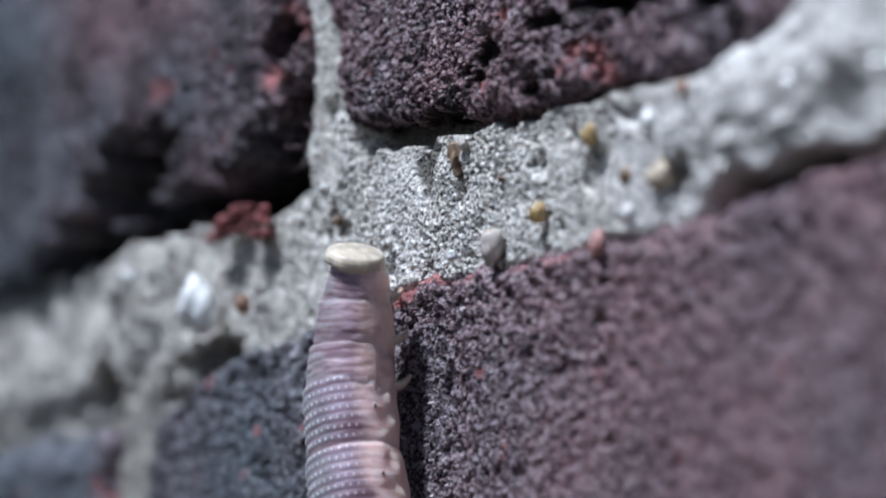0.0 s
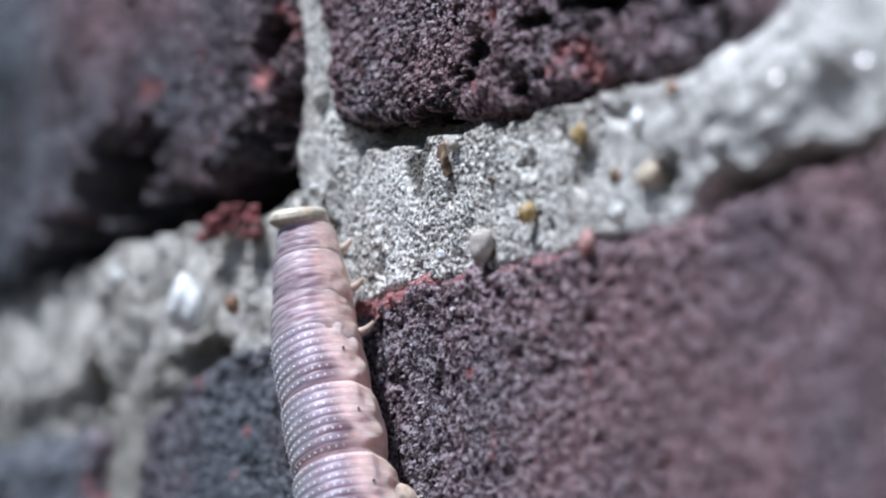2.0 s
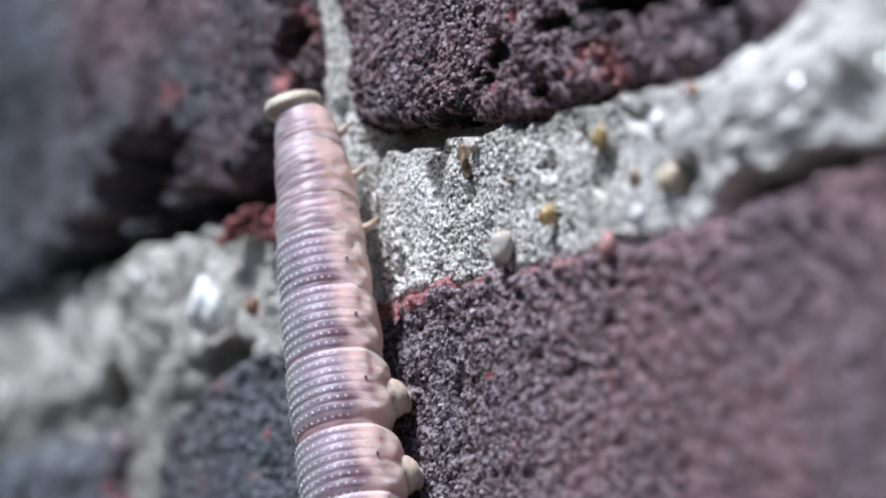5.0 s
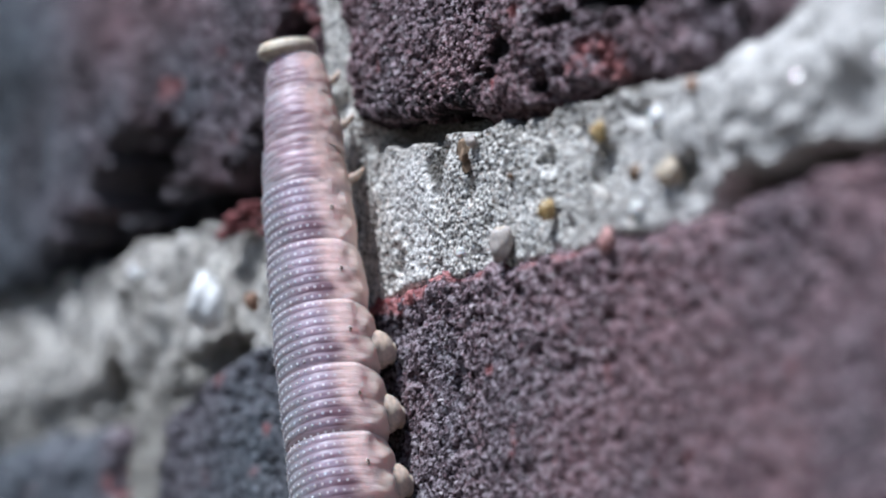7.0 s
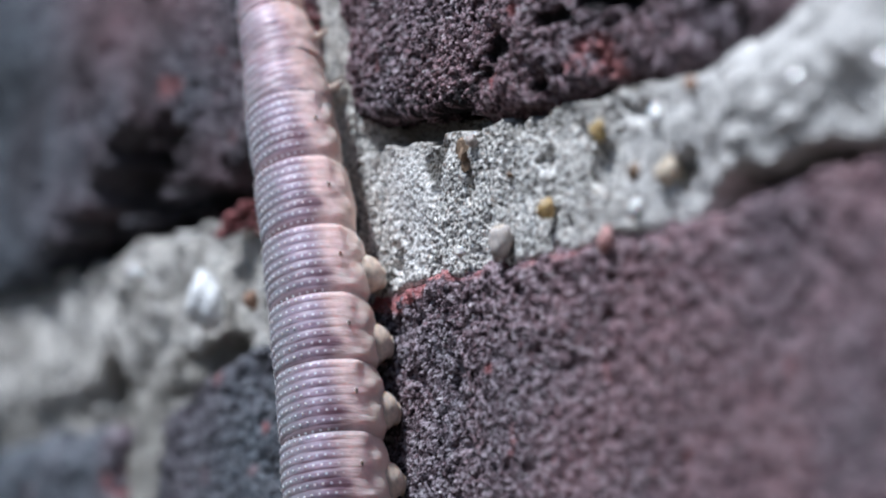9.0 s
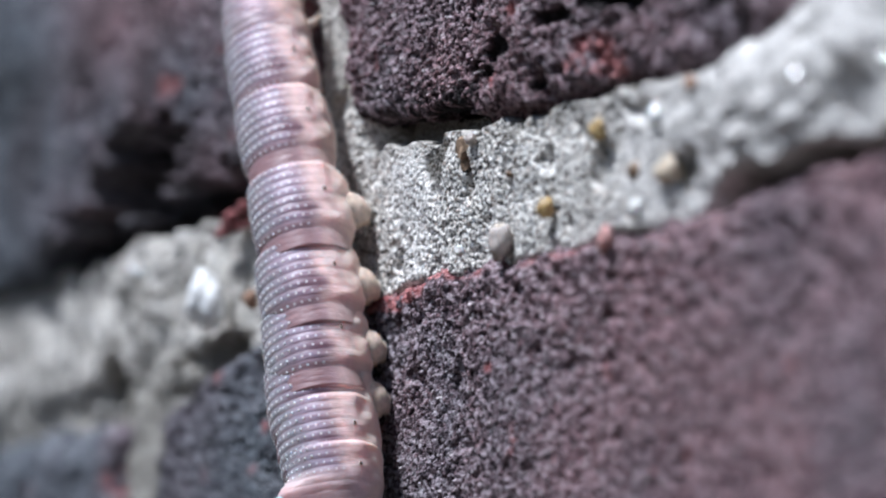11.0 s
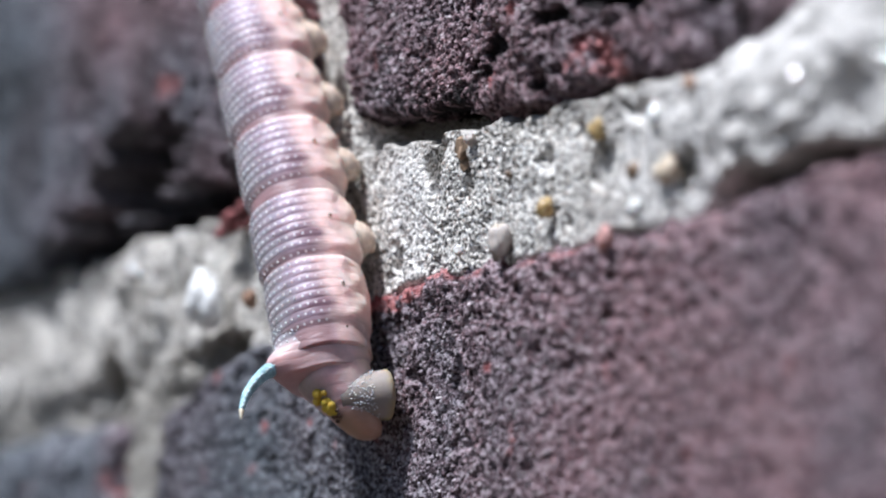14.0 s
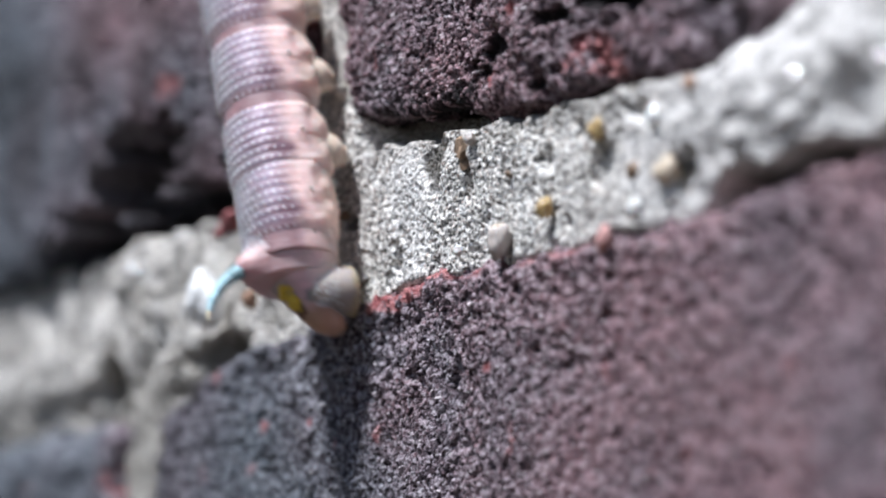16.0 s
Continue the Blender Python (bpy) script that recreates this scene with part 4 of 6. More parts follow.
def tail_parts():
    r, half = 4.2 * MM, 2.6 * MM

    def rad8(z):
        u = z / half
        return r * (1 + 0.02 * (1 - u * u) - 0.13 * smooth(-u, 0.1, 1.2) + 0.055 * smooth(u, 0.1, 0.9) - 0.02 * smooth(u, 0.90, 1.0) - 0.28 * smooth(u, 1.0, 1.12) - 0.5 * smooth(-u, 1.08, 1.30))

    base = annuli(half, 7, 0.010, 0.010, 88, 0.07)

    def hump(z, a):
        deg = np.degrees(np.abs(a))
        return base(z, a) + 0.47 * np.exp(-(deg / 22) ** 2) * np.exp(-((z + 1.9 * MM) / (1.6 * MM)) ** 2)

    plain_tint = skin_tint(half, 0.2, 88, 7, 0.2, 1.0)

    def rear_tint(z, a):
        t = plain_tint(z, a)
        back = smooth(-z / half, -0.25, 0.35)
        t["flank"] = np.maximum(t["flank"] * (1 - 0.35 * back), 0.65 * back)
        deg = np.degrees(np.abs(a))
        t["warts"] = t["warts"] * (z > -0.14 * half)
        t["rose"] = 0.6 * smooth(-z / half, 0.1, 0.7) * (1 - smooth(deg, 22, 80))
        t["stripe"] = np.clip(t["stripe"] * (1 - back) + 0.10 * back * (np.degrees(np.abs(a)) < 80), 0, 1)
        return t

    me = tube("abdominal_segment", -1.28 * half, 1.14 * half, rad8, 100, 112, hump, None, rear_tint)
    seg = part_mesh("abdominal_segment", me, SKIN, CATERPILLAR, "mauve rear segment that carries the horn")
    tagged(part_mesh("granulation", granules_mesh(rad8, hump, half, 7, 68, 3), PALE_DOT, seg, "rows of tiny pale warts"), kind="stuff")
    add_spiracle(seg, rad8, hump)
    pts = [(0, -5.2, -1.9), (0, -6.2, -2.5), (-0.05, -7.3, -3.5), (-0.1, -8.3, -4.8), (-0.1, -8.9, -6.2), (-0.1, -9.1, -7.2)]
    path, radii = fine_path(pts, [0.74, 0.60, 0.50, 0.40, 0.26, 0.10], 44)
    radii = [q * (1 + 0.07 * math.sin(i * 2.1)) for i, q in enumerate(radii)]
    horn = part_mesh("horn", lathe("horn", path[:36], radii[:36], 18), HORN, seg, "curved granular turquoise horn")
    part_mesh("horn_tip", lathe("horn_tip", path[35:] + [path[-1]], radii[35:] + [0.00001], 18), HORN_TIP, horn, "pale cream tip")
    bm = bmesh.new()
    rng = random.Random(3)
    for i in range(2, 34):
        for j in range(9):
            a = rng.uniform(0, 6.28)
            c = Vector(path[i]) + Vector((math.cos(a), math.sin(a) * 0.6, math.sin(a) * 0.6)) * radii[i]
            bmesh.ops.create_icosphere(bm, subdivisions=1, radius=rng.uniform(0.10, 0.15) * MM, matrix=Matrix.Translation(c))
    tagged(part("horn_granulation", bm, HORN_DOT, horn), kind="stuff")
    SEG["A8"] = seg

    # last segments: they bend down to the wall
    def rad9(z):
        return np.interp(z, np.array([-4.3, -4.25, -4.0, -3.4, -2.4, -1.0, 0.8, 2.4, 4.2]) * MM, np.array([0.05, 0.65, 1.15, 1.6, 1.95, 2.5, 3.2, 3.6, 2.9]) * MM)

    def mid(z):
        k = np.clip((2.4 * MM - z) / (7.0 * MM), 0, 1)
        return 0.8 * MM * k, 2.7 * MM * k ** 1.3

    soft_tint = skin_tint(6 * MM, 0.5, 91)

    def end_tint(z, a):
        t = soft_tint(z, a)
        t["stripe"] = 0.35 * t["stripe"]
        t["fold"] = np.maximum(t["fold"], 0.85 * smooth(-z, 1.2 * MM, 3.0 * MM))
        return t

    me = tube("anal_segment", -4.3 * MM, 4.2 * MM, rad9, 80, 96, annuli(3.0 * MM, 4, 0.018, 0.018, 91, 0.03), mid, end_tint)
    tail = part_mesh("anal_segment", me, TAIL_SKIN, CATERPILLAR, "wrinkled pinkish rear end")
    for side in (1, -1):
        pts = [(0.9, 0.4, -0.5), (1.6, 1.5, -0.6), (2.1, 2.6, -0.7), (2.4, 3.4, -0.8), (2.55, 4.0, -0.8), (2.6, 4.25, -0.8), (2.6, 4.3, -0.8)]
        me = lathe("clasper", *fine_path(pts, [1.8, 1.95, 2.1, 2.25, 2.35, 1.95, 0.05], 30), 30)
        cl = part_mesh("clasper", me if side > 0 else tucked(me), CLASPER, tail, "dotted olive-beige clasper")
        bm = bmesh.new()
        for i in range(420 if side > 0 else 0):
            t, a = rng.uniform(0.1, 0.8), rng.uniform(0, 6.28)
            ax = Vector((1.0 + 1.5 * t, 0.5 + 3.2 * t, -0.68))
            c = (ax + (Vector((0.88, -0.47, 0)) * math.cos(a) + Vector((0, 0, 1)) * math.sin(a)) * (1.93 + 0.40 * t)) * MM
            c.x *= side
            bmesh.ops.create_icosphere(bm, subdivisions=1, radius=rng.uniform(0.06, 0.09) * MM, matrix=Matrix.Translation(c))
        if side > 0:
            tagged(part("clasper_granulation", bm, PALE_DOT, cl), kind="stuff")
        else:
            bm.free()
    bm = bmesh.new()
    bmesh.ops.create_icosphere(bm, subdivisions=2, radius=1.0)
    wart_me, spot_me = bpy.data.meshes.new("wart"), bpy.data.meshes.new("spot")
    for me in (wart_me, spot_me):
        bm.to_mesh(me)
        for face in me.polygons:
            face.use_smooth = True
    bm.free()

    def on_shield(name, me, material, deg, z, size, lift, label):
        """One small knob on the skin of the last segment."""
        a, z = radians(deg), z * MM
        rr = float(rad9(np.array(z))) * lift
        cx, cy = mid(np.array(z))
        ob = part_mesh(name, me, material, tail, label)
        ob.matrix_local = pose(rr * math.sin(a) + float(cx), -rr * math.cos(a) + float(cy), z) @ Matrix.Diagonal((size * MM, size * MM, size * MM, 1))

    for i in range(15):
        on_shield("wart", wart_me, YELLOW, rng.gauss(7, 7), rng.gauss(-1.05, 0.55), rng.uniform(0.30, 0.54), rng.uniform(0.98, 1.06), "bright yellow wart of the rear shield")
    for deg, z, size in ((2, -2.2, 0.30), (14, -2.4, 0.24), (-6, -2.6, 0.20), (20, -2.0, 0.18), (8, -1.5, 0.16)):
        on_shield("spot", spot_me, SPIRACLE, deg, z, size, 1.08, "dark brown spot on the yellow shield")
    SEG["E"] = tail


head_part()
thorax_segment("T1", 2.82 * MM, 1.7 * MM, -0.11, 1)
thorax_segment("T2", 3.42 * MM, 2.5 * MM, -0.075, 2)
thorax_segment("T3", 3.85 * MM, 2.9 * MM, -0.05, 3)
for key, r, legs in (("A1", 4.0, False), ("A2", 4.25, False), ("A3", 4.45, True), ("A4", 4.55, True), ("A5", 4.6, True), ("A6", 4.6, True), ("A7", 4.45, False)):
    abdomen_segment(key, r * MM, 3.55 * MM, legs, int(key[1]))
tail_parts()

# ---- the rest of the wall ----
def plain_brick_mesh(length):
    bm = bmesh.new()
    box_bm(bm, 0, length, 0, 0.04, 0, 0.065)
    bmesh.ops.bevel(bm, geom=[e for e in bm.edges if min(v.co.y for v in e.verts) < 0.001], offset=0.004, segments=2, affect="EDGES")
    me = bpy.data.meshes.new("brick")
    bm.to_mesh(me)
    bm.free()
    me.materials.append(FAR_BRICK)
    return me


def plain_bricks():
    """Alternate long and short bricks, each course half a step on."""
    shapes = {0: (plain_brick_mesh(0.200), 0.200), 1: (plain_brick_mesh(0.096), 0.096)}
    for course in range(-6, 9):
        z = 0.532 + 0.078 * course
        taken = {0: (-0.181, 0.141), 1: (-0.233, 0.075)}.get(course)
        for side in (-1, 1):
            edge = (taken[0] if side < 0 else taken[1]) if taken else (-0.060 if course % 2 else 0.0)
            kind = (course + (side > 0)) % 2
            while -1.24 < edge < 1.24:
                me, length = shapes[kind]
                x = edge - 0.010 - length if side < 0 else edge + (0.010 if taken else 0.0)
                ob = new("brick", me)
                ob.parent = WALL
                ob.location = (x, random.uniform(-0.0008, 0.0008), z)
                edge = x if side < 0 else x + length + (0.0 if taken else 0.010)
                kind = 1 - kind


plain_bricks()

# ---- movement ----
def motions():
    walk(CATERPILLAR, [
        (0.0, pose(-0.00162, 0.00000, 0.56583)),
        (0.5, pose(-0.00167, 0.00000, 0.57066)),
        (1.0, pose(-0.00318, 0.00000, 0.57087)),
        (1.5, pose(-0.00368, 0.00000, 0.57053)),
        (2.0, pose(-0.00268, 0.00000, 0.57069)),
        (2.5, pose(-0.00595, 0.00000, 0.57277)),
        (3.0, pose(-0.00669, 0.00000, 0.57686)),
        (3.5, pose(-0.00676, 0.00000, 0.57699)),
        (4.0, pose(-0.00726, 0.00000, 0.57717)),
        (4.5, pose(-0.00808, 0.00000, 0.57870)),
        (5.0, pose(-0.00891, 0.00000, 0.58024)),
        (5.5, pose(-0.00973, 0.00000, 0.58179)),
        (6.0, pose(-0.01056, 0.00000, 0.58334)),
        (6.5, pose(-0.01150, 0.00000, 0.58500)),
        (7.0, pose(-0.01275, 0.00000, 0.58585)),
        (7.5, pose(-0.01461, 0.00000, 0.58870)),
        (8.0, pose(-0.01486, 0.00000, 0.59228)),
        (8.5, pose(-0.01474, 0.00000, 0.59218)),
        (9.0, pose(-0.01498, 0.00000, 0.59249)),
        (9.5, pose(-0.01601, 0.00000, 0.59531)),
        (10.0, pose(-0.01705, 0.00000, 0.59814)),
        (10.5, pose(-0.01810, 0.00000, 0.60098)),
        (11.0, pose(-0.01917, 0.00000, 0.60383)),
        (11.5, pose(-0.02034, 0.00000, 0.60669)),
        (11.8, pose(-0.02056, 0.00000, 0.60700)),
        (12.0, pose(-0.02071, 0.00000, 0.60720)),
        (12.2, pose(-0.02083, 0.00000, 0.60741)),
        (12.5, pose(-0.02101, 0.00000, 0.60773)),
        (12.7, pose(-0.02101, 0.00000, 0.60773)),
        (13.0, pose(-0.02148, 0.00000, 0.60798)),
        (13.3, pose(-0.02490, 0.00000, 0.61175)),
        (13.5, pose(-0.02490, 0.00000, 0.61175)),
        (14.0, pose(-0.02600, 0.00000, 0.61577)),
        (14.5, pose(-0.02686, 0.00000, 0.61668)),
        (15.0, pose(-0.02629, 0.00000, 0.61753)),
        (15.5, pose(-0.03052, 0.00000, 0.62429)),
        (15.9, pose(-0.03052, 0.00000, 0.62429)),
        (16.0, pose(-0.03123, 0.00000, 0.62583)),
    ])
    walk(SEG["H"], [
        (0.0, pose(-0.00450, -0.00520, 0.03348, 0.0, 16.5)),
        (0.5, pose(-0.01421, -0.00520, 0.03157, 0.0, -43.7)),
        (0.8, pose(-0.02080, -0.00520, 0.02440, 0.0, -78.0)),
        (1.0, pose(-0.01593, -0.00520, 0.02865, 0.0, -42.9)),
        (1.5, pose(-0.01411, -0.00520, 0.03146, 0.0, -24.9)),
        (2.0, pose(-0.01347, -0.00520, 0.03366, 0.0, -10.9)),
        (2.5, pose(-0.01212, -0.00520, 0.03212, 0.0, -27.6)),
        (3.0, pose(-0.01150, -0.00520, 0.03010, 0.0, -9.0)),
        (3.5, pose(-0.01331, -0.00520, 0.03491, 0.0, -23.8)),
        (4.0, pose(-0.01385, -0.00520, 0.03545, 0.0, -28.2)),
        (4.5, pose(-0.01336, -0.00520, 0.03546, 0.0, -27.6)),
        (5.0, pose(-0.01286, -0.00520, 0.03547, 0.0, -27.1)),
        (5.5, pose(-0.01236, -0.00520, 0.03548, 0.0, -26.6)),
        (6.0, pose(-0.01186, -0.00520, 0.03548, 0.0, -26.2)),
        (6.5, pose(-0.01126, -0.00520, 0.03537, 0.0, -25.5)),
        (7.0, pose(-0.01060, -0.00520, 0.03494, 0.0, -16.6)),
        (7.5, pose(-0.00903, -0.00520, 0.03211, 0.0, -21.4)),
        (8.0, pose(-0.00882, -0.00520, 0.02918, 0.0, -30.7)),
        (8.5, pose(-0.01376, -0.00520, 0.03518, 0.0, -28.2)),
        (9.0, pose(-0.01596, -0.00520, 0.03664, 0.0, -34.2)),
        (9.5, pose(-0.01576, -0.00520, 0.03572, 0.0, -30.9)),
        (10.0, pose(-0.01557, -0.00520, 0.03479, 0.0, -27.6)),
        (10.5, pose(-0.01537, -0.00520, 0.03387, 0.0, -24.4)),
        (11.0, pose(-0.01517, -0.00520, 0.03295, 0.0, -21.1)),
        (11.5, pose(-0.01498, -0.00520, 0.03202, 0.0, -17.8)),
        (11.8, pose(-0.01532, -0.00520, 0.03187, 0.0, -18.4)),
        (12.0, pose(-0.01486, -0.00520, 0.03179, 0.0, -18.8)),
        (12.2, pose(-0.01578, -0.00520, 0.03415, 0.0, -17.0)),
        (12.5, pose(-0.01790, -0.00520, 0.03942, 0.0, -14.4)),
        (12.7, pose(-0.01790, -0.00520, 0.03942, 0.0, -14.4)),
        (13.0, pose(-0.01755, -0.00520, 0.03937, 0.0, -14.8)),
        (13.3, pose(-0.01566, -0.00520, 0.03673, 0.0, -19.4)),
        (13.5, pose(-0.01566, -0.00520, 0.03673, 0.0, -19.4)),
        (14.0, pose(-0.01741, -0.00520, 0.03810, 0.0, 1.3)),
        (14.5, pose(-0.01883, -0.00520, 0.03986, 0.0, 4.5)),
        (15.0, pose(-0.01683, -0.00520, 0.03905, 0.0, -17.0)),
        (15.5, pose(-0.01694, -0.00520, 0.03950, 0.0, -18.0)),
        (15.9, pose(-0.01694, -0.00520, 0.03950, 0.0, -18.0)),
        (16.0, pose(-0.01723, -0.00520, 0.03960, 0.0, -13.7)),
    ])
    walk(SEG["T1"], [
        (0.0, pose(-0.00504, -0.00520, 0.03142, 0.0, 12.9)),
        (0.5, pose(-0.01269, -0.00520, 0.02989, 0.0, -40.3)),
        (0.8, pose(-0.01850, -0.00520, 0.02440, 0.0, -70.0)),
        (1.0, pose(-0.01461, -0.00520, 0.02718, 0.0, -40.9)),
        (1.5, pose(-0.01328, -0.00520, 0.02966, 0.0, -25.0)),
        (2.0, pose(-0.01301, -0.00520, 0.03148, 0.0, -13.1)),
        (2.5, pose(-0.01107, -0.00520, 0.03004, 0.0, -26.4)),
        (3.0, pose(-0.01106, -0.00520, 0.02881, 0.0, -23.3)),
        (3.5, pose(-0.01237, -0.00520, 0.03276, 0.0, -23.3)),
        (4.0, pose(-0.01270, -0.00520, 0.03325, 0.0, -26.9)),
        (4.5, pose(-0.01222, -0.00520, 0.03322, 0.0, -26.2)),
        (5.0, pose(-0.01173, -0.00520, 0.03320, 0.0, -25.6)),
        (5.5, pose(-0.01124, -0.00520, 0.03317, 0.0, -25.1)),
        (6.0, pose(-0.01075, -0.00520, 0.03314, 0.0, -24.6)),
        (6.5, pose(-0.01016, -0.00520, 0.03299, 0.0, -23.9)),
        (7.0, pose(-0.00988, -0.00520, 0.03255, 0.0, -16.6)),
        (7.5, pose(-0.00813, -0.00520, 0.02975, 0.0, -20.1)),
        (8.0, pose(-0.00775, -0.00520, 0.02727, 0.0, -27.9)),
        (8.5, pose(-0.01262, -0.00520, 0.03299, 0.0, -26.9)),
        (9.0, pose(-0.01444, -0.00520, 0.03434, 0.0, -32.6)),
        (9.5, pose(-0.01437, -0.00520, 0.03335, 0.0, -29.9)),
        (10.0, pose(-0.01431, -0.00520, 0.03237, 0.0, -27.2)),
        (10.5, pose(-0.01424, -0.00520, 0.03138, 0.0, -24.5)),
        (11.0, pose(-0.01417, -0.00520, 0.03040, 0.0, -21.8)),
        (11.5, pose(-0.01411, -0.00520, 0.02941, 0.0, -19.1)),
        (11.8, pose(-0.01443, -0.00520, 0.02926, 0.0, -19.6)),
        (12.0, pose(-0.01395, -0.00520, 0.02918, 0.0, -19.9)),
        (12.2, pose(-0.01494, -0.00520, 0.03151, 0.0, -18.5)),
        (12.5, pose(-0.01716, -0.00520, 0.03674, 0.0, -16.4)),
        (12.7, pose(-0.01716, -0.00520, 0.03674, 0.0, -16.4)),
        (13.0, pose(-0.01679, -0.00520, 0.03669, 0.0, -16.8)),
        (13.3, pose(-0.01473, -0.00520, 0.03414, 0.0, -20.0)),
        (13.5, pose(-0.01473, -0.00520, 0.03414, 0.0, -20.0)),
        (14.0, pose(-0.01736, -0.00520, 0.03516, 0.0, -3.3)),
        (14.5, pose(-0.01894, -0.00520, 0.03683, 0.0, -0.5)),
        (15.0, pose(-0.01598, -0.00520, 0.03637, 0.0, -18.3)),
        (15.5, pose(-0.01604, -0.00520, 0.03680, 0.0, -18.9)),
        (15.9, pose(-0.01604, -0.00520, 0.03680, 0.0, -18.9)),
        (16.0, pose(-0.01650, -0.00520, 0.03680, 0.0, -15.7)),
    ])
    walk(SEG["T2"], [
        (0.0, pose(-0.00567, -0.00530, 0.02762, 0.0, 5.7)),
        (0.5, pose(-0.01021, -0.00530, 0.02661, 0.0, -33.8)),
        (0.8, pose(-0.01480, -0.00540, 0.02290, 0.0, -52.0)),
        (1.0, pose(-0.01232, -0.00530, 0.02434, 0.0, -37.1)),
        (1.5, pose(-0.01171, -0.00530, 0.02632, 0.0, -25.3)),
        (2.0, pose(-0.01194, -0.00530, 0.02753, 0.0, -17.2)),
        (2.5, pose(-0.00923, -0.00530, 0.02613, 0.0, -24.0)),
        (3.0, pose(-0.00974, -0.00530, 0.02568, 0.0, -22.3)),
        (3.5, pose(-0.01068, -0.00530, 0.02874, 0.0, -22.2)),
        (4.0, pose(-0.01071, -0.00530, 0.02910, 0.0, -24.5)),
        (4.5, pose(-0.01026, -0.00530, 0.02901, 0.0, -23.7)),
        (5.0, pose(-0.00980, -0.00530, 0.02892, 0.0, -22.9)),
        (5.5, pose(-0.00934, -0.00530, 0.02882, 0.0, -22.2)),
        (6.0, pose(-0.00887, -0.00530, 0.02873, 0.0, -21.5)),
        (6.5, pose(-0.00832, -0.00530, 0.02851, 0.0, -20.8)),
        (7.0, pose(-0.00856, -0.00530, 0.02810, 0.0, -16.6)),
        (7.5, pose(-0.00663, -0.00530, 0.02534, 0.0, -17.6)),
        (8.0, pose(-0.00605, -0.00530, 0.02365, 0.0, -22.5)),
        (8.5, pose(-0.01064, -0.00530, 0.02887, 0.0, -24.5)),
        (9.0, pose(-0.01181, -0.00530, 0.02999, 0.0, -29.6)),
        (9.5, pose(-0.01191, -0.00530, 0.02892, 0.0, -28.0)),
        (10.0, pose(-0.01202, -0.00530, 0.02786, 0.0, -26.4)),
        (10.5, pose(-0.01212, -0.00530, 0.02679, 0.0, -24.9)),
        (11.0, pose(-0.01222, -0.00530, 0.02572, 0.0, -23.3)),
        (11.5, pose(-0.01233, -0.00530, 0.02465, 0.0, -21.7)),
        (11.8, pose(-0.01262, -0.00530, 0.02450, 0.0, -21.8)),
        (12.0, pose(-0.01212, -0.00530, 0.02441, 0.0, -21.9)),
        (12.2, pose(-0.01320, -0.00530, 0.02670, 0.0, -21.2)),
        (12.5, pose(-0.01556, -0.00530, 0.03187, 0.0, -20.1)),
        (12.7, pose(-0.01556, -0.00530, 0.03187, 0.0, -20.1)),
        (13.0, pose(-0.01515, -0.00530, 0.03182, 0.0, -20.4)),
        (13.3, pose(-0.01293, -0.00530, 0.02934, 0.0, -21.1)),
        (13.5, pose(-0.01293, -0.00530, 0.02934, 0.0, -21.1)),
        (14.0, pose(-0.01665, -0.00530, 0.02999, 0.0, -12.6)),
        (14.5, pose(-0.01842, -0.00530, 0.03156, 0.0, -10.9)),
        (15.0, pose(-0.01425, -0.00530, 0.03146, 0.0, -20.6)),
        (15.5, pose(-0.01426, -0.00530, 0.03182, 0.0, -20.6)),
        (15.9, pose(-0.01426, -0.00530, 0.03182, 0.0, -20.6)),
        (16.0, pose(-0.01489, -0.00530, 0.03173, 0.0, -19.6)),
    ])
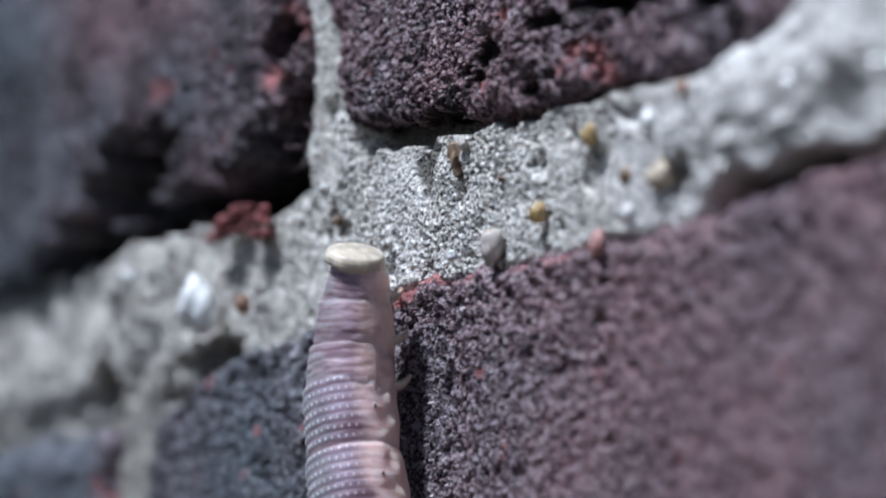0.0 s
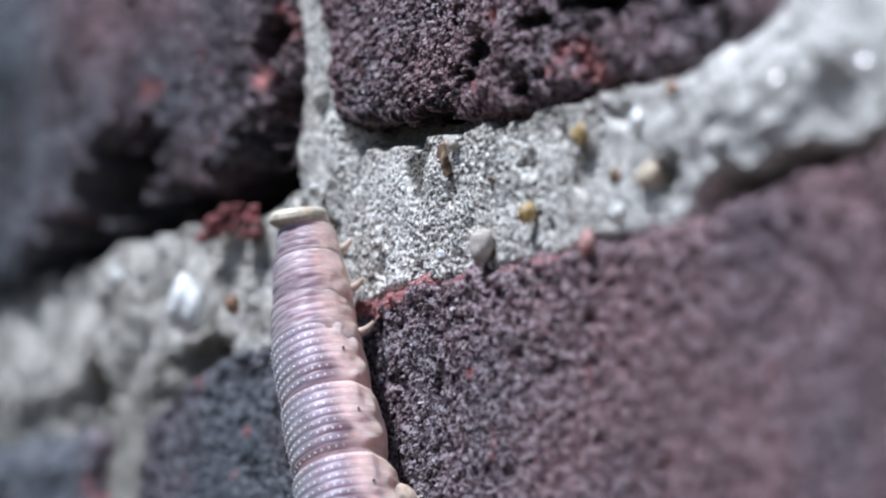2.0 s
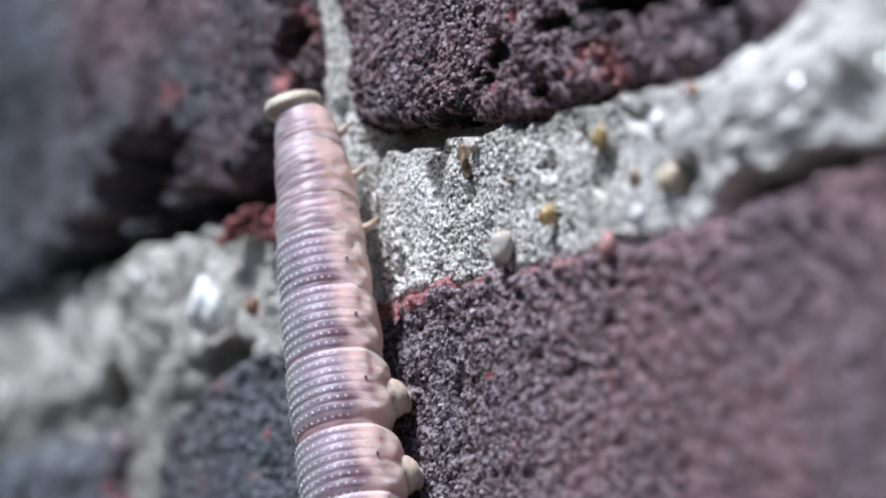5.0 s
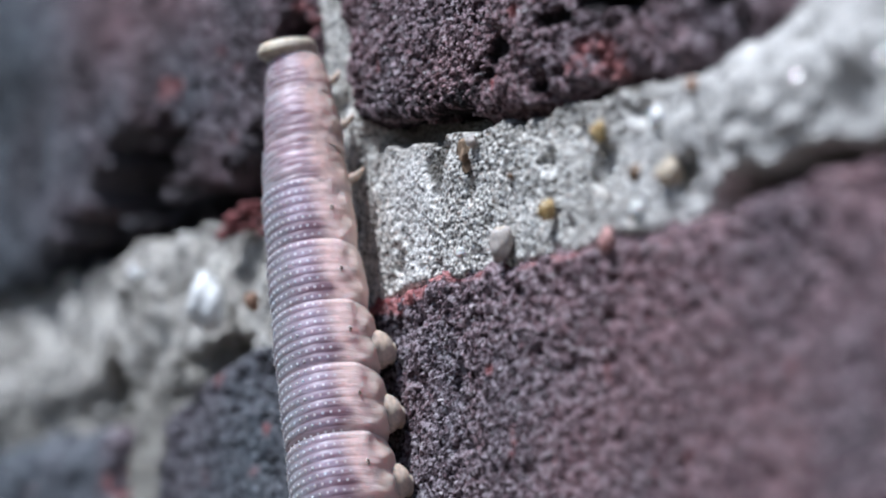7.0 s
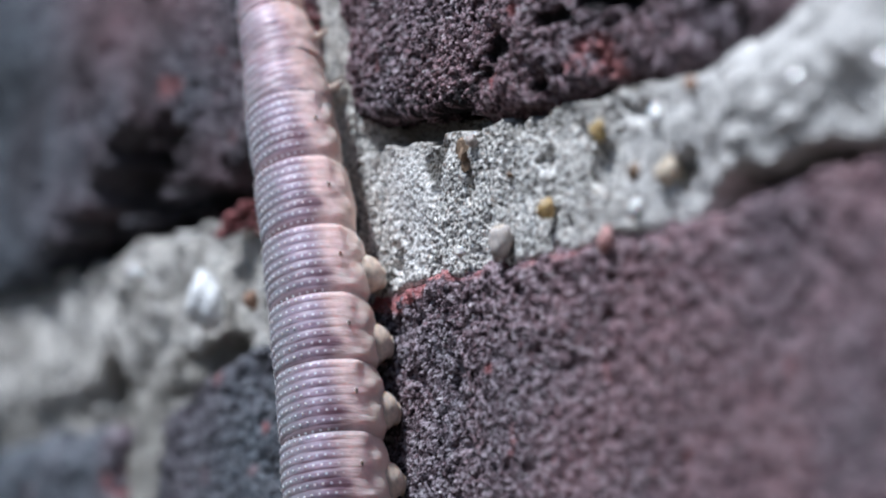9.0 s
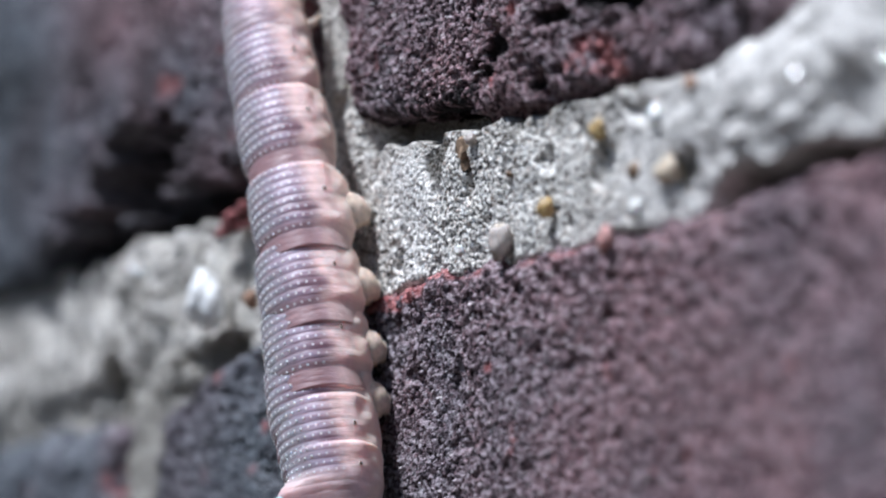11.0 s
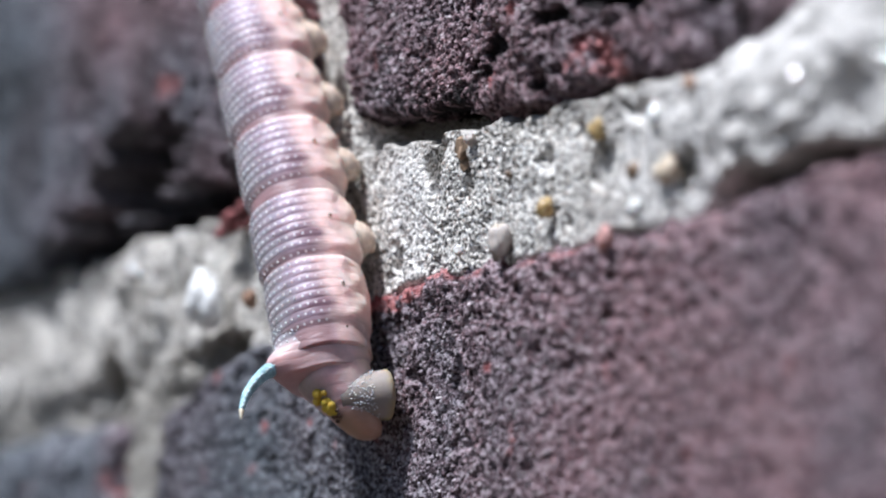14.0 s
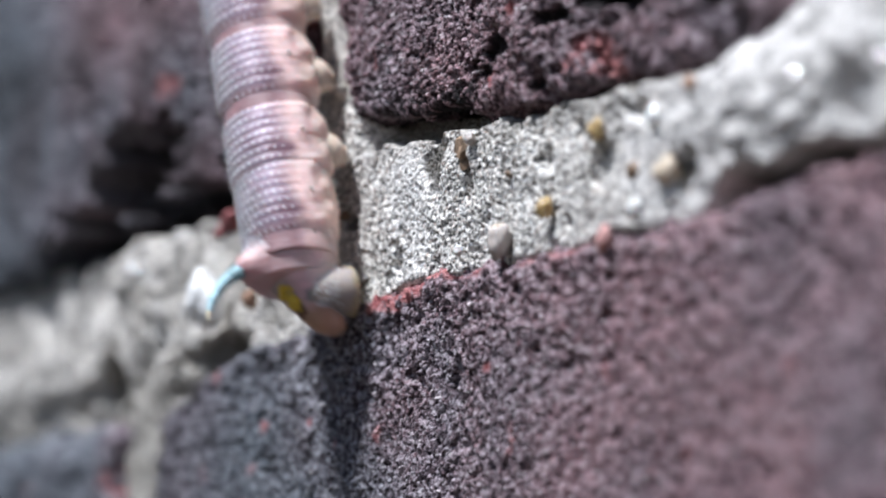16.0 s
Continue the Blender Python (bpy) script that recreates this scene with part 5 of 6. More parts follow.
    walk(SEG["T3"], [
        (0.0, pose(-0.00576, -0.00560, 0.02314, 0.0, -3.2)),
        (0.5, pose(-0.00782, -0.00560, 0.02243, 0.0, -25.6)),
        (1.0, pose(-0.00986, -0.00560, 0.02079, 0.0, -32.5)),
        (1.5, pose(-0.00982, -0.00560, 0.02234, 0.0, -25.5)),
        (2.0, pose(-0.01031, -0.00560, 0.02297, 0.0, -22.3)),
        (2.5, pose(-0.00726, -0.00560, 0.02139, 0.0, -21.1)),
        (3.0, pose(-0.00824, -0.00560, 0.02192, 0.0, -21.2)),
        (3.5, pose(-0.00877, -0.00560, 0.02390, 0.0, -21.0)),
        (4.0, pose(-0.00857, -0.00560, 0.02406, 0.0, -21.5)),
        (4.5, pose(-0.00817, -0.00560, 0.02389, 0.0, -20.6)),
        (5.0, pose(-0.00778, -0.00560, 0.02372, 0.0, -19.7)),
        (5.5, pose(-0.00737, -0.00560, 0.02355, 0.0, -18.8)),
        (6.0, pose(-0.00696, -0.00560, 0.02337, 0.0, -17.8)),
        (6.5, pose(-0.00646, -0.00560, 0.02307, 0.0, -17.0)),
        (7.0, pose(-0.00697, -0.00560, 0.02281, 0.0, -16.6)),
        (7.5, pose(-0.00509, -0.00560, 0.02002, 0.0, -14.6)),
        (8.0, pose(-0.00450, -0.00560, 0.01920, 0.0, -15.8)),
        (8.5, pose(-0.00850, -0.00560, 0.02387, 0.0, -21.7)),
        (9.0, pose(-0.00899, -0.00560, 0.02464, 0.0, -26.0)),
        (9.5, pose(-0.00918, -0.00560, 0.02353, 0.0, -25.7)),
        (10.0, pose(-0.00937, -0.00560, 0.02242, 0.0, -25.5)),
        (10.5, pose(-0.00956, -0.00560, 0.02131, 0.0, -25.2)),
        (11.0, pose(-0.00976, -0.00560, 0.02020, 0.0, -25.0)),
        (11.5, pose(-0.00995, -0.00560, 0.01909, 0.0, -24.7)),
        (11.8, pose(-0.01024, -0.00560, 0.01891, 0.0, -24.5)),
        (12.0, pose(-0.00974, -0.00560, 0.01881, 0.0, -24.3)),
        (12.2, pose(-0.01085, -0.00560, 0.02110, 0.0, -24.4)),
        (12.5, pose(-0.01326, -0.00560, 0.02626, 0.0, -24.6)),
        (12.7, pose(-0.01326, -0.00560, 0.02626, 0.0, -24.6)),
        (13.0, pose(-0.01281, -0.00560, 0.02620, 0.0, -24.8)),
        (13.3, pose(-0.01066, -0.00560, 0.02367, 0.0, -22.4)),
        (13.5, pose(-0.01066, -0.00560, 0.02367, 0.0, -22.4)),
        (14.0, pose(-0.01476, -0.00560, 0.02434, 0.0, -24.6)),
        (14.5, pose(-0.01661, -0.00560, 0.02589, 0.0, -24.9)),
        (15.0, pose(-0.01192, -0.00560, 0.02571, 0.0, -23.4)),
        (15.5, pose(-0.01193, -0.00560, 0.02597, 0.0, -22.7)),
        (15.9, pose(-0.01193, -0.00560, 0.02597, 0.0, -22.7)),
        (16.0, pose(-0.01254, -0.00560, 0.02588, 0.0, -24.2)),
    ])
    walk(SEG["A1"], [
        (0.0, pose(-0.00522, -0.00580, 0.01900, 0.0, -11.7)),
        (0.5, pose(-0.00616, -0.00580, 0.01826, 0.0, -18.0)),
        (1.0, pose(-0.00782, -0.00580, 0.01731, 0.0, -28.2)),
        (1.5, pose(-0.00804, -0.00580, 0.01863, 0.0, -25.8)),
        (2.0, pose(-0.00842, -0.00580, 0.01886, 0.0, -27.0)),
        (2.5, pose(-0.00564, -0.00580, 0.01687, 0.0, -18.4)),
        (3.0, pose(-0.00691, -0.00580, 0.01839, 0.0, -20.2)),
        (3.5, pose(-0.00707, -0.00580, 0.01935, 0.0, -19.8)),
        (4.0, pose(-0.00680, -0.00580, 0.01926, 0.0, -18.8)),
        (4.5, pose(-0.00648, -0.00580, 0.01901, 0.0, -17.7)),
        (5.0, pose(-0.00615, -0.00580, 0.01876, 0.0, -16.6)),
        (5.5, pose(-0.00582, -0.00580, 0.01851, 0.0, -15.5)),
        (6.0, pose(-0.00549, -0.00580, 0.01826, 0.0, -14.4)),
        (6.5, pose(-0.00505, -0.00580, 0.01789, 0.0, -13.5)),
        (7.0, pose(-0.00549, -0.00580, 0.01785, 0.0, -16.6)),
        (7.5, pose(-0.00391, -0.00580, 0.01497, 0.0, -11.8)),
        (8.0, pose(-0.00354, -0.00580, 0.01491, 0.0, -9.5)),
        (8.5, pose(-0.00674, -0.00580, 0.01910, 0.0, -19.0)),
        (9.0, pose(-0.00666, -0.00580, 0.01950, 0.0, -22.7)),
        (9.5, pose(-0.00682, -0.00580, 0.01840, 0.0, -23.7)),
        (10.0, pose(-0.00698, -0.00580, 0.01731, 0.0, -24.6)),
        (10.5, pose(-0.00714, -0.00580, 0.01621, 0.0, -25.6)),
        (11.0, pose(-0.00730, -0.00580, 0.01511, 0.0, -26.5)),
        (11.5, pose(-0.00746, -0.00580, 0.01401, 0.0, -27.5)),
        (11.8, pose(-0.00778, -0.00580, 0.01380, 0.0, -26.9)),
        (12.0, pose(-0.00730, -0.00580, 0.01367, 0.0, -26.5)),
        (12.2, pose(-0.00837, -0.00580, 0.01598, 0.0, -27.4)),
        (12.5, pose(-0.01071, -0.00580, 0.02118, 0.0, -28.8)),
        (12.7, pose(-0.01071, -0.00580, 0.02118, 0.0, -28.8)),
        (13.0, pose(-0.01024, -0.00580, 0.02112, 0.0, -28.9)),
        (13.3, pose(-0.00843, -0.00580, 0.01842, 0.0, -23.7)),
        (13.5, pose(-0.00843, -0.00580, 0.01842, 0.0, -23.7)),
        (14.0, pose(-0.01196, -0.00580, 0.01956, 0.0, -36.0)),
        (14.5, pose(-0.01372, -0.00580, 0.02118, 0.0, -38.1)),
        (15.0, pose(-0.00950, -0.00580, 0.02045, 0.0, -26.0)),
        (15.5, pose(-0.00957, -0.00580, 0.02057, 0.0, -24.6)),
        (15.9, pose(-0.00957, -0.00580, 0.02057, 0.0, -24.6)),
        (16.0, pose(-0.00992, -0.00580, 0.02060, 0.0, -28.6)),
    ])
    walk(SEG["A2"], [
        (0.0, pose(-0.00377, -0.00580, 0.01258, 0.0, -14.0)),
        (0.5, pose(-0.00423, -0.00580, 0.01243, 0.0, -18.4)),
        (1.0, pose(-0.00507, -0.00580, 0.01209, 0.0, -26.2)),
        (1.5, pose(-0.00536, -0.00580, 0.01307, 0.0, -24.5)),
        (2.0, pose(-0.00547, -0.00580, 0.01300, 0.0, -25.3)),
        (2.5, pose(-0.00390, -0.00580, 0.01228, 0.0, -18.5)),
        (3.0, pose(-0.00508, -0.00580, 0.01324, 0.0, -20.4)),
        (3.5, pose(-0.00511, -0.00580, 0.01369, 0.0, -20.0)),
        (4.0, pose(-0.00501, -0.00580, 0.01380, 0.0, -19.2)),
        (4.5, pose(-0.00476, -0.00580, 0.01358, 0.0, -18.4)),
        (5.0, pose(-0.00452, -0.00580, 0.01335, 0.0, -17.5)),
        (5.5, pose(-0.00427, -0.00580, 0.01313, 0.0, -16.6)),
        (6.0, pose(-0.00402, -0.00580, 0.01290, 0.0, -15.7)),
        (6.5, pose(-0.00366, -0.00580, 0.01257, 0.0, -14.7)),
        (7.0, pose(-0.00374, -0.00580, 0.01187, 0.0, -16.8)),
        (7.5, pose(-0.00253, -0.00580, 0.00930, 0.0, -14.1)),
        (8.0, pose(-0.00274, -0.00580, 0.01111, 0.0, -11.5)),
        (8.5, pose(-0.00470, -0.00580, 0.01273, 0.0, -19.3)),
        (9.0, pose(-0.00412, -0.00580, 0.01297, 0.0, -20.1)),
        (9.5, pose(-0.00418, -0.00580, 0.01194, 0.0, -21.3)),
        (10.0, pose(-0.00424, -0.00580, 0.01091, 0.0, -22.5)),
        (10.5, pose(-0.00430, -0.00580, 0.00988, 0.0, -23.6)),
        (11.0, pose(-0.00436, -0.00580, 0.00885, 0.0, -24.8)),
        (11.5, pose(-0.00442, -0.00580, 0.00782, 0.0, -26.0)),
        (11.8, pose(-0.00477, -0.00580, 0.00759, 0.0, -25.9)),
        (12.0, pose(-0.00431, -0.00580, 0.00745, 0.0, -25.8)),
        (12.2, pose(-0.00528, -0.00580, 0.00975, 0.0, -26.5)),
        (12.5, pose(-0.00748, -0.00580, 0.01494, 0.0, -27.6)),
        (12.7, pose(-0.00748, -0.00580, 0.01494, 0.0, -27.6)),
        (13.0, pose(-0.00703, -0.00580, 0.01487, 0.0, -27.1)),
        (13.3, pose(-0.00562, -0.00580, 0.01215, 0.0, -24.8)),
        (13.5, pose(-0.00562, -0.00580, 0.01215, 0.0, -24.8)),
        (14.0, pose(-0.00784, -0.00580, 0.01322, 0.0, -34.1)),
        (14.5, pose(-0.00930, -0.00580, 0.01480, 0.0, -36.0)),
        (15.0, pose(-0.00648, -0.00580, 0.01409, 0.0, -25.6)),
        (15.5, pose(-0.00661, -0.00580, 0.01413, 0.0, -25.1)),
        (15.9, pose(-0.00661, -0.00580, 0.01413, 0.0, -25.1)),
        (16.0, pose(-0.00661, -0.00580, 0.01413, 0.0, -27.2)),
    ])
    walk(SEG["A3"], [
        (0.0, pose(-0.00201, -0.00580, 0.00638, 0.0, -16.2)),
        (0.5, pose(-0.00220, -0.00580, 0.00642, 0.0, -18.8)),
        (1.0, pose(-0.00258, -0.00580, 0.00645, 0.0, -23.9)),
        (1.5, pose(-0.00247, -0.00580, 0.00634, 0.0, -22.8)),
        (2.0, pose(-0.00249, -0.00580, 0.00630, 0.0, -23.4)),
        (2.5, pose(-0.00229, -0.00580, 0.00684, 0.0, -18.5)),
        (3.0, pose(-0.00287, -0.00580, 0.00746, 0.0, -20.7)),
        (3.5, pose(-0.00270, -0.00580, 0.00734, 0.0, -20.2)),
        (4.0, pose(-0.00268, -0.00580, 0.00742, 0.0, -19.7)),
        (4.5, pose(-0.00260, -0.00580, 0.00731, 0.0, -19.1)),
        (5.0, pose(-0.00252, -0.00580, 0.00721, 0.0, -18.5)),
        (5.5, pose(-0.00243, -0.00580, 0.00710, 0.0, -17.8)),
        (6.0, pose(-0.00235, -0.00580, 0.00700, 0.0, -17.2)),
        (6.5, pose(-0.00217, -0.00580, 0.00679, 0.0, -16.1)),
        (7.0, pose(-0.00193, -0.00580, 0.00602, 0.0, -17.0)),
        (7.5, pose(-0.00132, -0.00580, 0.00471, 0.0, -16.0)),
        (8.0, pose(-0.00192, -0.00580, 0.00696, 0.0, -13.7)),
        (8.5, pose(-0.00216, -0.00580, 0.00617, 0.0, -19.7)),
        (9.0, pose(-0.00182, -0.00580, 0.00638, 0.0, -17.5)),
        (9.5, pose(-0.00159, -0.00580, 0.00504, 0.0, -18.9)),
        (10.0, pose(-0.00135, -0.00580, 0.00370, 0.0, -20.2)),
        (10.5, pose(-0.00112, -0.00580, 0.00236, 0.0, -21.6)),
        (11.0, pose(-0.00089, -0.00580, 0.00101, 0.0, -22.9)),
        (11.5, pose(-0.00066, -0.00580, -0.00033, 0.0, -24.3)),
        (11.8, pose(-0.00160, -0.00580, 0.00070, 0.0, -24.8)),
        (12.0, pose(-0.00129, -0.00580, 0.00121, 0.0, -25.1)),
        (12.2, pose(-0.00239, -0.00580, 0.00374, 0.0, -25.6)),
        (12.5, pose(-0.00404, -0.00580, 0.00795, 0.0, -26.3)),
        (12.7, pose(-0.00404, -0.00580, 0.00795, 0.0, -26.3)),
        (13.0, pose(-0.00374, -0.00580, 0.00797, 0.0, -25.0)),
        (13.3, pose(-0.00261, -0.00580, 0.00565, 0.0, -25.9)),
        (13.5, pose(-0.00261, -0.00580, 0.00565, 0.0, -25.9)),
        (14.0, pose(-0.00369, -0.00580, 0.00636, 0.0, -31.9)),
        (14.5, pose(-0.00479, -0.00580, 0.00775, 0.0, -33.5)),
        (15.0, pose(-0.00336, -0.00580, 0.00738, 0.0, -25.2)),
        (15.5, pose(-0.00344, -0.00580, 0.00731, 0.0, -25.7)),
        (15.9, pose(-0.00344, -0.00580, 0.00731, 0.0, -25.7)),
        (16.0, pose(-0.00330, -0.00580, 0.00729, 0.0, -25.7)),
    ])
    walk(SEG["A4"], [
        (0.0, pose(0.00000, -0.00580, 0.00000, 0.0, -18.4)),
        (0.5, pose(0.00000, -0.00580, 0.00000, 0.0, -19.3)),
        (1.0, pose(0.00000, -0.00580, 0.00000, 0.0, -21.3)),
        (1.5, pose(0.00000, -0.00580, 0.00000, 0.0, -21.2)),
        (2.0, pose(0.00000, -0.00580, 0.00000, 0.0, -21.5)),
        (2.5, pose(0.00000, -0.00580, 0.00000, 0.0, -18.6)),
        (3.0, pose(0.00000, -0.00580, 0.00000, 0.0, -21.0)),
        (3.5, pose(0.00000, -0.00580, 0.00000, 0.0, -20.5)),
        (4.0, pose(0.00000, -0.00580, 0.00000, 0.0, -20.2)),
        (4.5, pose(0.00000, -0.00580, 0.00000, 0.0, -19.9)),
        (5.0, pose(0.00000, -0.00580, 0.00000, 0.0, -19.6)),
        (5.5, pose(0.00000, -0.00580, 0.00000, 0.0, -19.2)),
        (6.0, pose(0.00000, -0.00580, 0.00000, 0.0, -18.9)),
        (6.5, pose(0.00000, -0.00580, 0.00000, 0.0, -17.6)),
        (7.0, pose(0.00000, -0.00580, 0.00000, 0.0, -17.1)),
        (7.5, pose(0.00000, -0.00580, 0.00000, 0.0, -17.9)),
        (8.0, pose(0.00000, -0.00580, 0.00000, 0.0, -17.2)),
        (8.5, pose(0.00000, -0.00580, 0.00000, 0.0, -20.1)),
        (9.0, pose(0.00000, -0.00580, 0.00000, 0.0, -14.9)),
        (9.5, pose(0.00030, -0.00580, -0.00153, 0.0, -16.6)),
        (10.0, pose(0.00060, -0.00580, -0.00306, 0.0, -18.3)),
        (10.5, pose(0.00091, -0.00580, -0.00459, 0.0, -19.9)),
        (11.0, pose(0.00121, -0.00580, -0.00612, 0.0, -21.6)),
        (11.5, pose(0.00151, -0.00580, -0.00765, 0.0, -23.3)),
        (11.8, pose(0.00005, -0.00580, -0.00399, 0.0, -24.0)),
        (12.0, pose(0.00037, -0.00580, -0.00309, 0.0, -24.4)),
        (12.2, pose(-0.00002, -0.00580, -0.00085, 0.0, -24.6)),
        (12.5, pose(-0.00007, -0.00580, -0.00010, 0.0, -24.8)),
        (12.7, pose(-0.00007, -0.00580, -0.00010, 0.0, -24.8)),
        (13.0, pose(0.00000, -0.00580, 0.00000, 0.0, -22.6)),
        (13.3, pose(0.00000, -0.00580, 0.00000, 0.0, -26.8)),
        (13.5, pose(0.00000, -0.00580, 0.00000, 0.0, -26.8)),
        (14.0, pose(0.00000, -0.00580, 0.00000, 0.0, -29.8)),
        (14.5, pose(0.00000, -0.00580, 0.00000, 0.0, -30.5)),
        (15.0, pose(0.00000, -0.00580, 0.00000, 0.0, -24.8)),
        (15.5, pose(0.00000, -0.00580, 0.00000, 0.0, -26.2)),
        (15.9, pose(0.00000, -0.00580, 0.00000, 0.0, -26.2)),
        (16.0, pose(0.00000, -0.00580, 0.00000, 0.0, -24.1)),
    ])
    walk(SEG["A5"], [
        (0.0, pose(0.00217, -0.00580, -0.00620, 0.0, -20.5)),
        (0.5, pose(0.00219, -0.00580, -0.00624, 0.0, -19.7)),
        (1.0, pose(0.00224, -0.00580, -0.00626, 0.0, -18.6)),
        (1.5, pose(0.00228, -0.00580, -0.00626, 0.0, -19.5)),
        (2.0, pose(0.00229, -0.00580, -0.00625, 0.0, -19.5)),
        (2.5, pose(0.00213, -0.00580, -0.00630, 0.0, -18.7)),
        (3.0, pose(0.00234, -0.00580, -0.00620, 0.0, -21.3)),
        (3.5, pose(0.00232, -0.00580, -0.00629, 0.0, -20.7)),
        (4.0, pose(0.00231, -0.00580, -0.00630, 0.0, -20.7)),
        (4.5, pose(0.00229, -0.00580, -0.00631, 0.0, -20.6)),
        (5.0, pose(0.00228, -0.00580, -0.00632, 0.0, -20.6)),
        (5.5, pose(0.00226, -0.00580, -0.00632, 0.0, -20.5)),
        (6.0, pose(0.00224, -0.00580, -0.00633, 0.0, -20.4)),
        (6.5, pose(0.00243, -0.00580, -0.00749, 0.0, -19.2)),
        (7.0, pose(0.00182, -0.00580, -0.00639, 0.0, -17.3)),
        (7.5, pose(0.00186, -0.00580, -0.00503, 0.0, -19.9)),
        (8.0, pose(0.00253, -0.00580, -0.00709, 0.0, -20.7)),
        (8.5, pose(0.00251, -0.00580, -0.00690, 0.0, -20.5)),
        (9.0, pose(0.00154, -0.00580, -0.00614, 0.0, -12.3)),
        (9.5, pose(0.00183, -0.00580, -0.00758, 0.0, -14.2)),
        (10.0, pose(0.00212, -0.00580, -0.00902, 0.0, -16.0)),
        (10.5, pose(0.00240, -0.00580, -0.01045, 0.0, -17.9)),
        (11.0, pose(0.00269, -0.00580, -0.01189, 0.0, -19.7)),
        (11.5, pose(0.00298, -0.00580, -0.01333, 0.0, -21.6)),
        (11.8, pose(0.00202, -0.00580, -0.00811, 0.0, -22.9)),
        (12.0, pose(0.00276, -0.00580, -0.00784, 0.0, -23.7)),
        (12.2, pose(0.00306, -0.00580, -0.00759, 0.0, -23.7)),
        (12.5, pose(0.00272, -0.00580, -0.00774, 0.0, -23.6)),
        (12.7, pose(0.00272, -0.00580, -0.00774, 0.0, -23.6)),
        (13.0, pose(0.00252, -0.00580, -0.00711, 0.0, -20.7)),
        (13.3, pose(0.00246, -0.00580, -0.00487, 0.0, -27.6)),
        (13.5, pose(0.00246, -0.00580, -0.00487, 0.0, -27.6)),
        (14.0, pose(0.00377, -0.00580, -0.00658, 0.0, -27.5)),
        (14.5, pose(0.00419, -0.00580, -0.00731, 0.0, -27.6)),
        (15.0, pose(0.00281, -0.00580, -0.00587, 0.0, -24.4)),
        (15.5, pose(0.00305, -0.00580, -0.00626, 0.0, -26.7)),
        (15.9, pose(0.00305, -0.00580, -0.00626, 0.0, -26.7)),
        (16.0, pose(0.00306, -0.00580, -0.00715, 0.0, -22.5)),
    ])
    walk(SEG["A6"], [
        (0.0, pose(0.00454, -0.00580, -0.01234, 0.0, -22.6)),
        (0.5, pose(0.00441, -0.00580, -0.01242, 0.0, -20.2)),
        (1.0, pose(0.00422, -0.00580, -0.01247, 0.0, -15.9)),
        (1.5, pose(0.00440, -0.00580, -0.01247, 0.0, -17.9)),
        (2.0, pose(0.00438, -0.00580, -0.01245, 0.0, -17.5)),
        (2.5, pose(0.00426, -0.00580, -0.01255, 0.0, -18.7)),
        (3.0, pose(0.00475, -0.00580, -0.01248, 0.0, -21.6)),
        (3.5, pose(0.00466, -0.00580, -0.01258, 0.0, -20.9)),
        (4.0, pose(0.00467, -0.00580, -0.01259, 0.0, -21.1)),
        (4.5, pose(0.00467, -0.00580, -0.01262, 0.0, -21.3)),
        (5.0, pose(0.00466, -0.00580, -0.01265, 0.0, -21.5)),
        (5.5, pose(0.00466, -0.00580, -0.01267, 0.0, -21.7)),
        (6.0, pose(0.00465, -0.00580, -0.01270, 0.0, -21.9)),
        (6.5, pose(0.00476, -0.00580, -0.01398, 0.0, -20.6)),
        (7.0, pose(0.00397, -0.00580, -0.01310, 0.0, -17.5)),
        (7.5, pose(0.00422, -0.00580, -0.01127, 0.0, -22.2)),
        (8.0, pose(0.00504, -0.00580, -0.01343, 0.0, -23.6)),
        (8.5, pose(0.00491, -0.00580, -0.01337, 0.0, -20.8)),
        (9.0, pose(0.00265, -0.00580, -0.01258, 0.0, -9.5)),
        (9.5, pose(0.00288, -0.00580, -0.01359, 0.0, -11.6)),
        (10.0, pose(0.00311, -0.00580, -0.01461, 0.0, -13.6)),
        (10.5, pose(0.00334, -0.00580, -0.01562, 0.0, -15.7)),
        (11.0, pose(0.00358, -0.00580, -0.01663, 0.0, -17.7)),
        (11.5, pose(0.00381, -0.00580, -0.01765, 0.0, -19.8)),
        (11.8, pose(0.00455, -0.00580, -0.01342, 0.0, -21.7)),
        (12.0, pose(0.00499, -0.00580, -0.01340, 0.0, -22.9)),
        (12.2, pose(0.00493, -0.00580, -0.01366, 0.0, -22.6)),
        (12.5, pose(0.00492, -0.00580, -0.01401, 0.0, -22.1)),
        (12.7, pose(0.00492, -0.00580, -0.01401, 0.0, -22.1)),
        (13.0, pose(0.00341, -0.00580, -0.01178, 0.0, -18.9)),
        (13.3, pose(0.00620, -0.00580, -0.01139, 0.0, -28.7)),
        (13.5, pose(0.00620, -0.00580, -0.01139, 0.0, -28.7)),
        (14.0, pose(0.00725, -0.00580, -0.01381, 0.0, -24.9)),
        (14.5, pose(0.00771, -0.00580, -0.01462, 0.0, -24.5)),
        (15.0, pose(0.00479, -0.00580, -0.01067, 0.0, -24.1)),
        (15.5, pose(0.00706, -0.00580, -0.01396, 0.0, -27.3)),
        (15.9, pose(0.00706, -0.00580, -0.01396, 0.0, -27.3)),
        (16.0, pose(0.00614, -0.00580, -0.01467, 0.0, -20.7)),
    ])
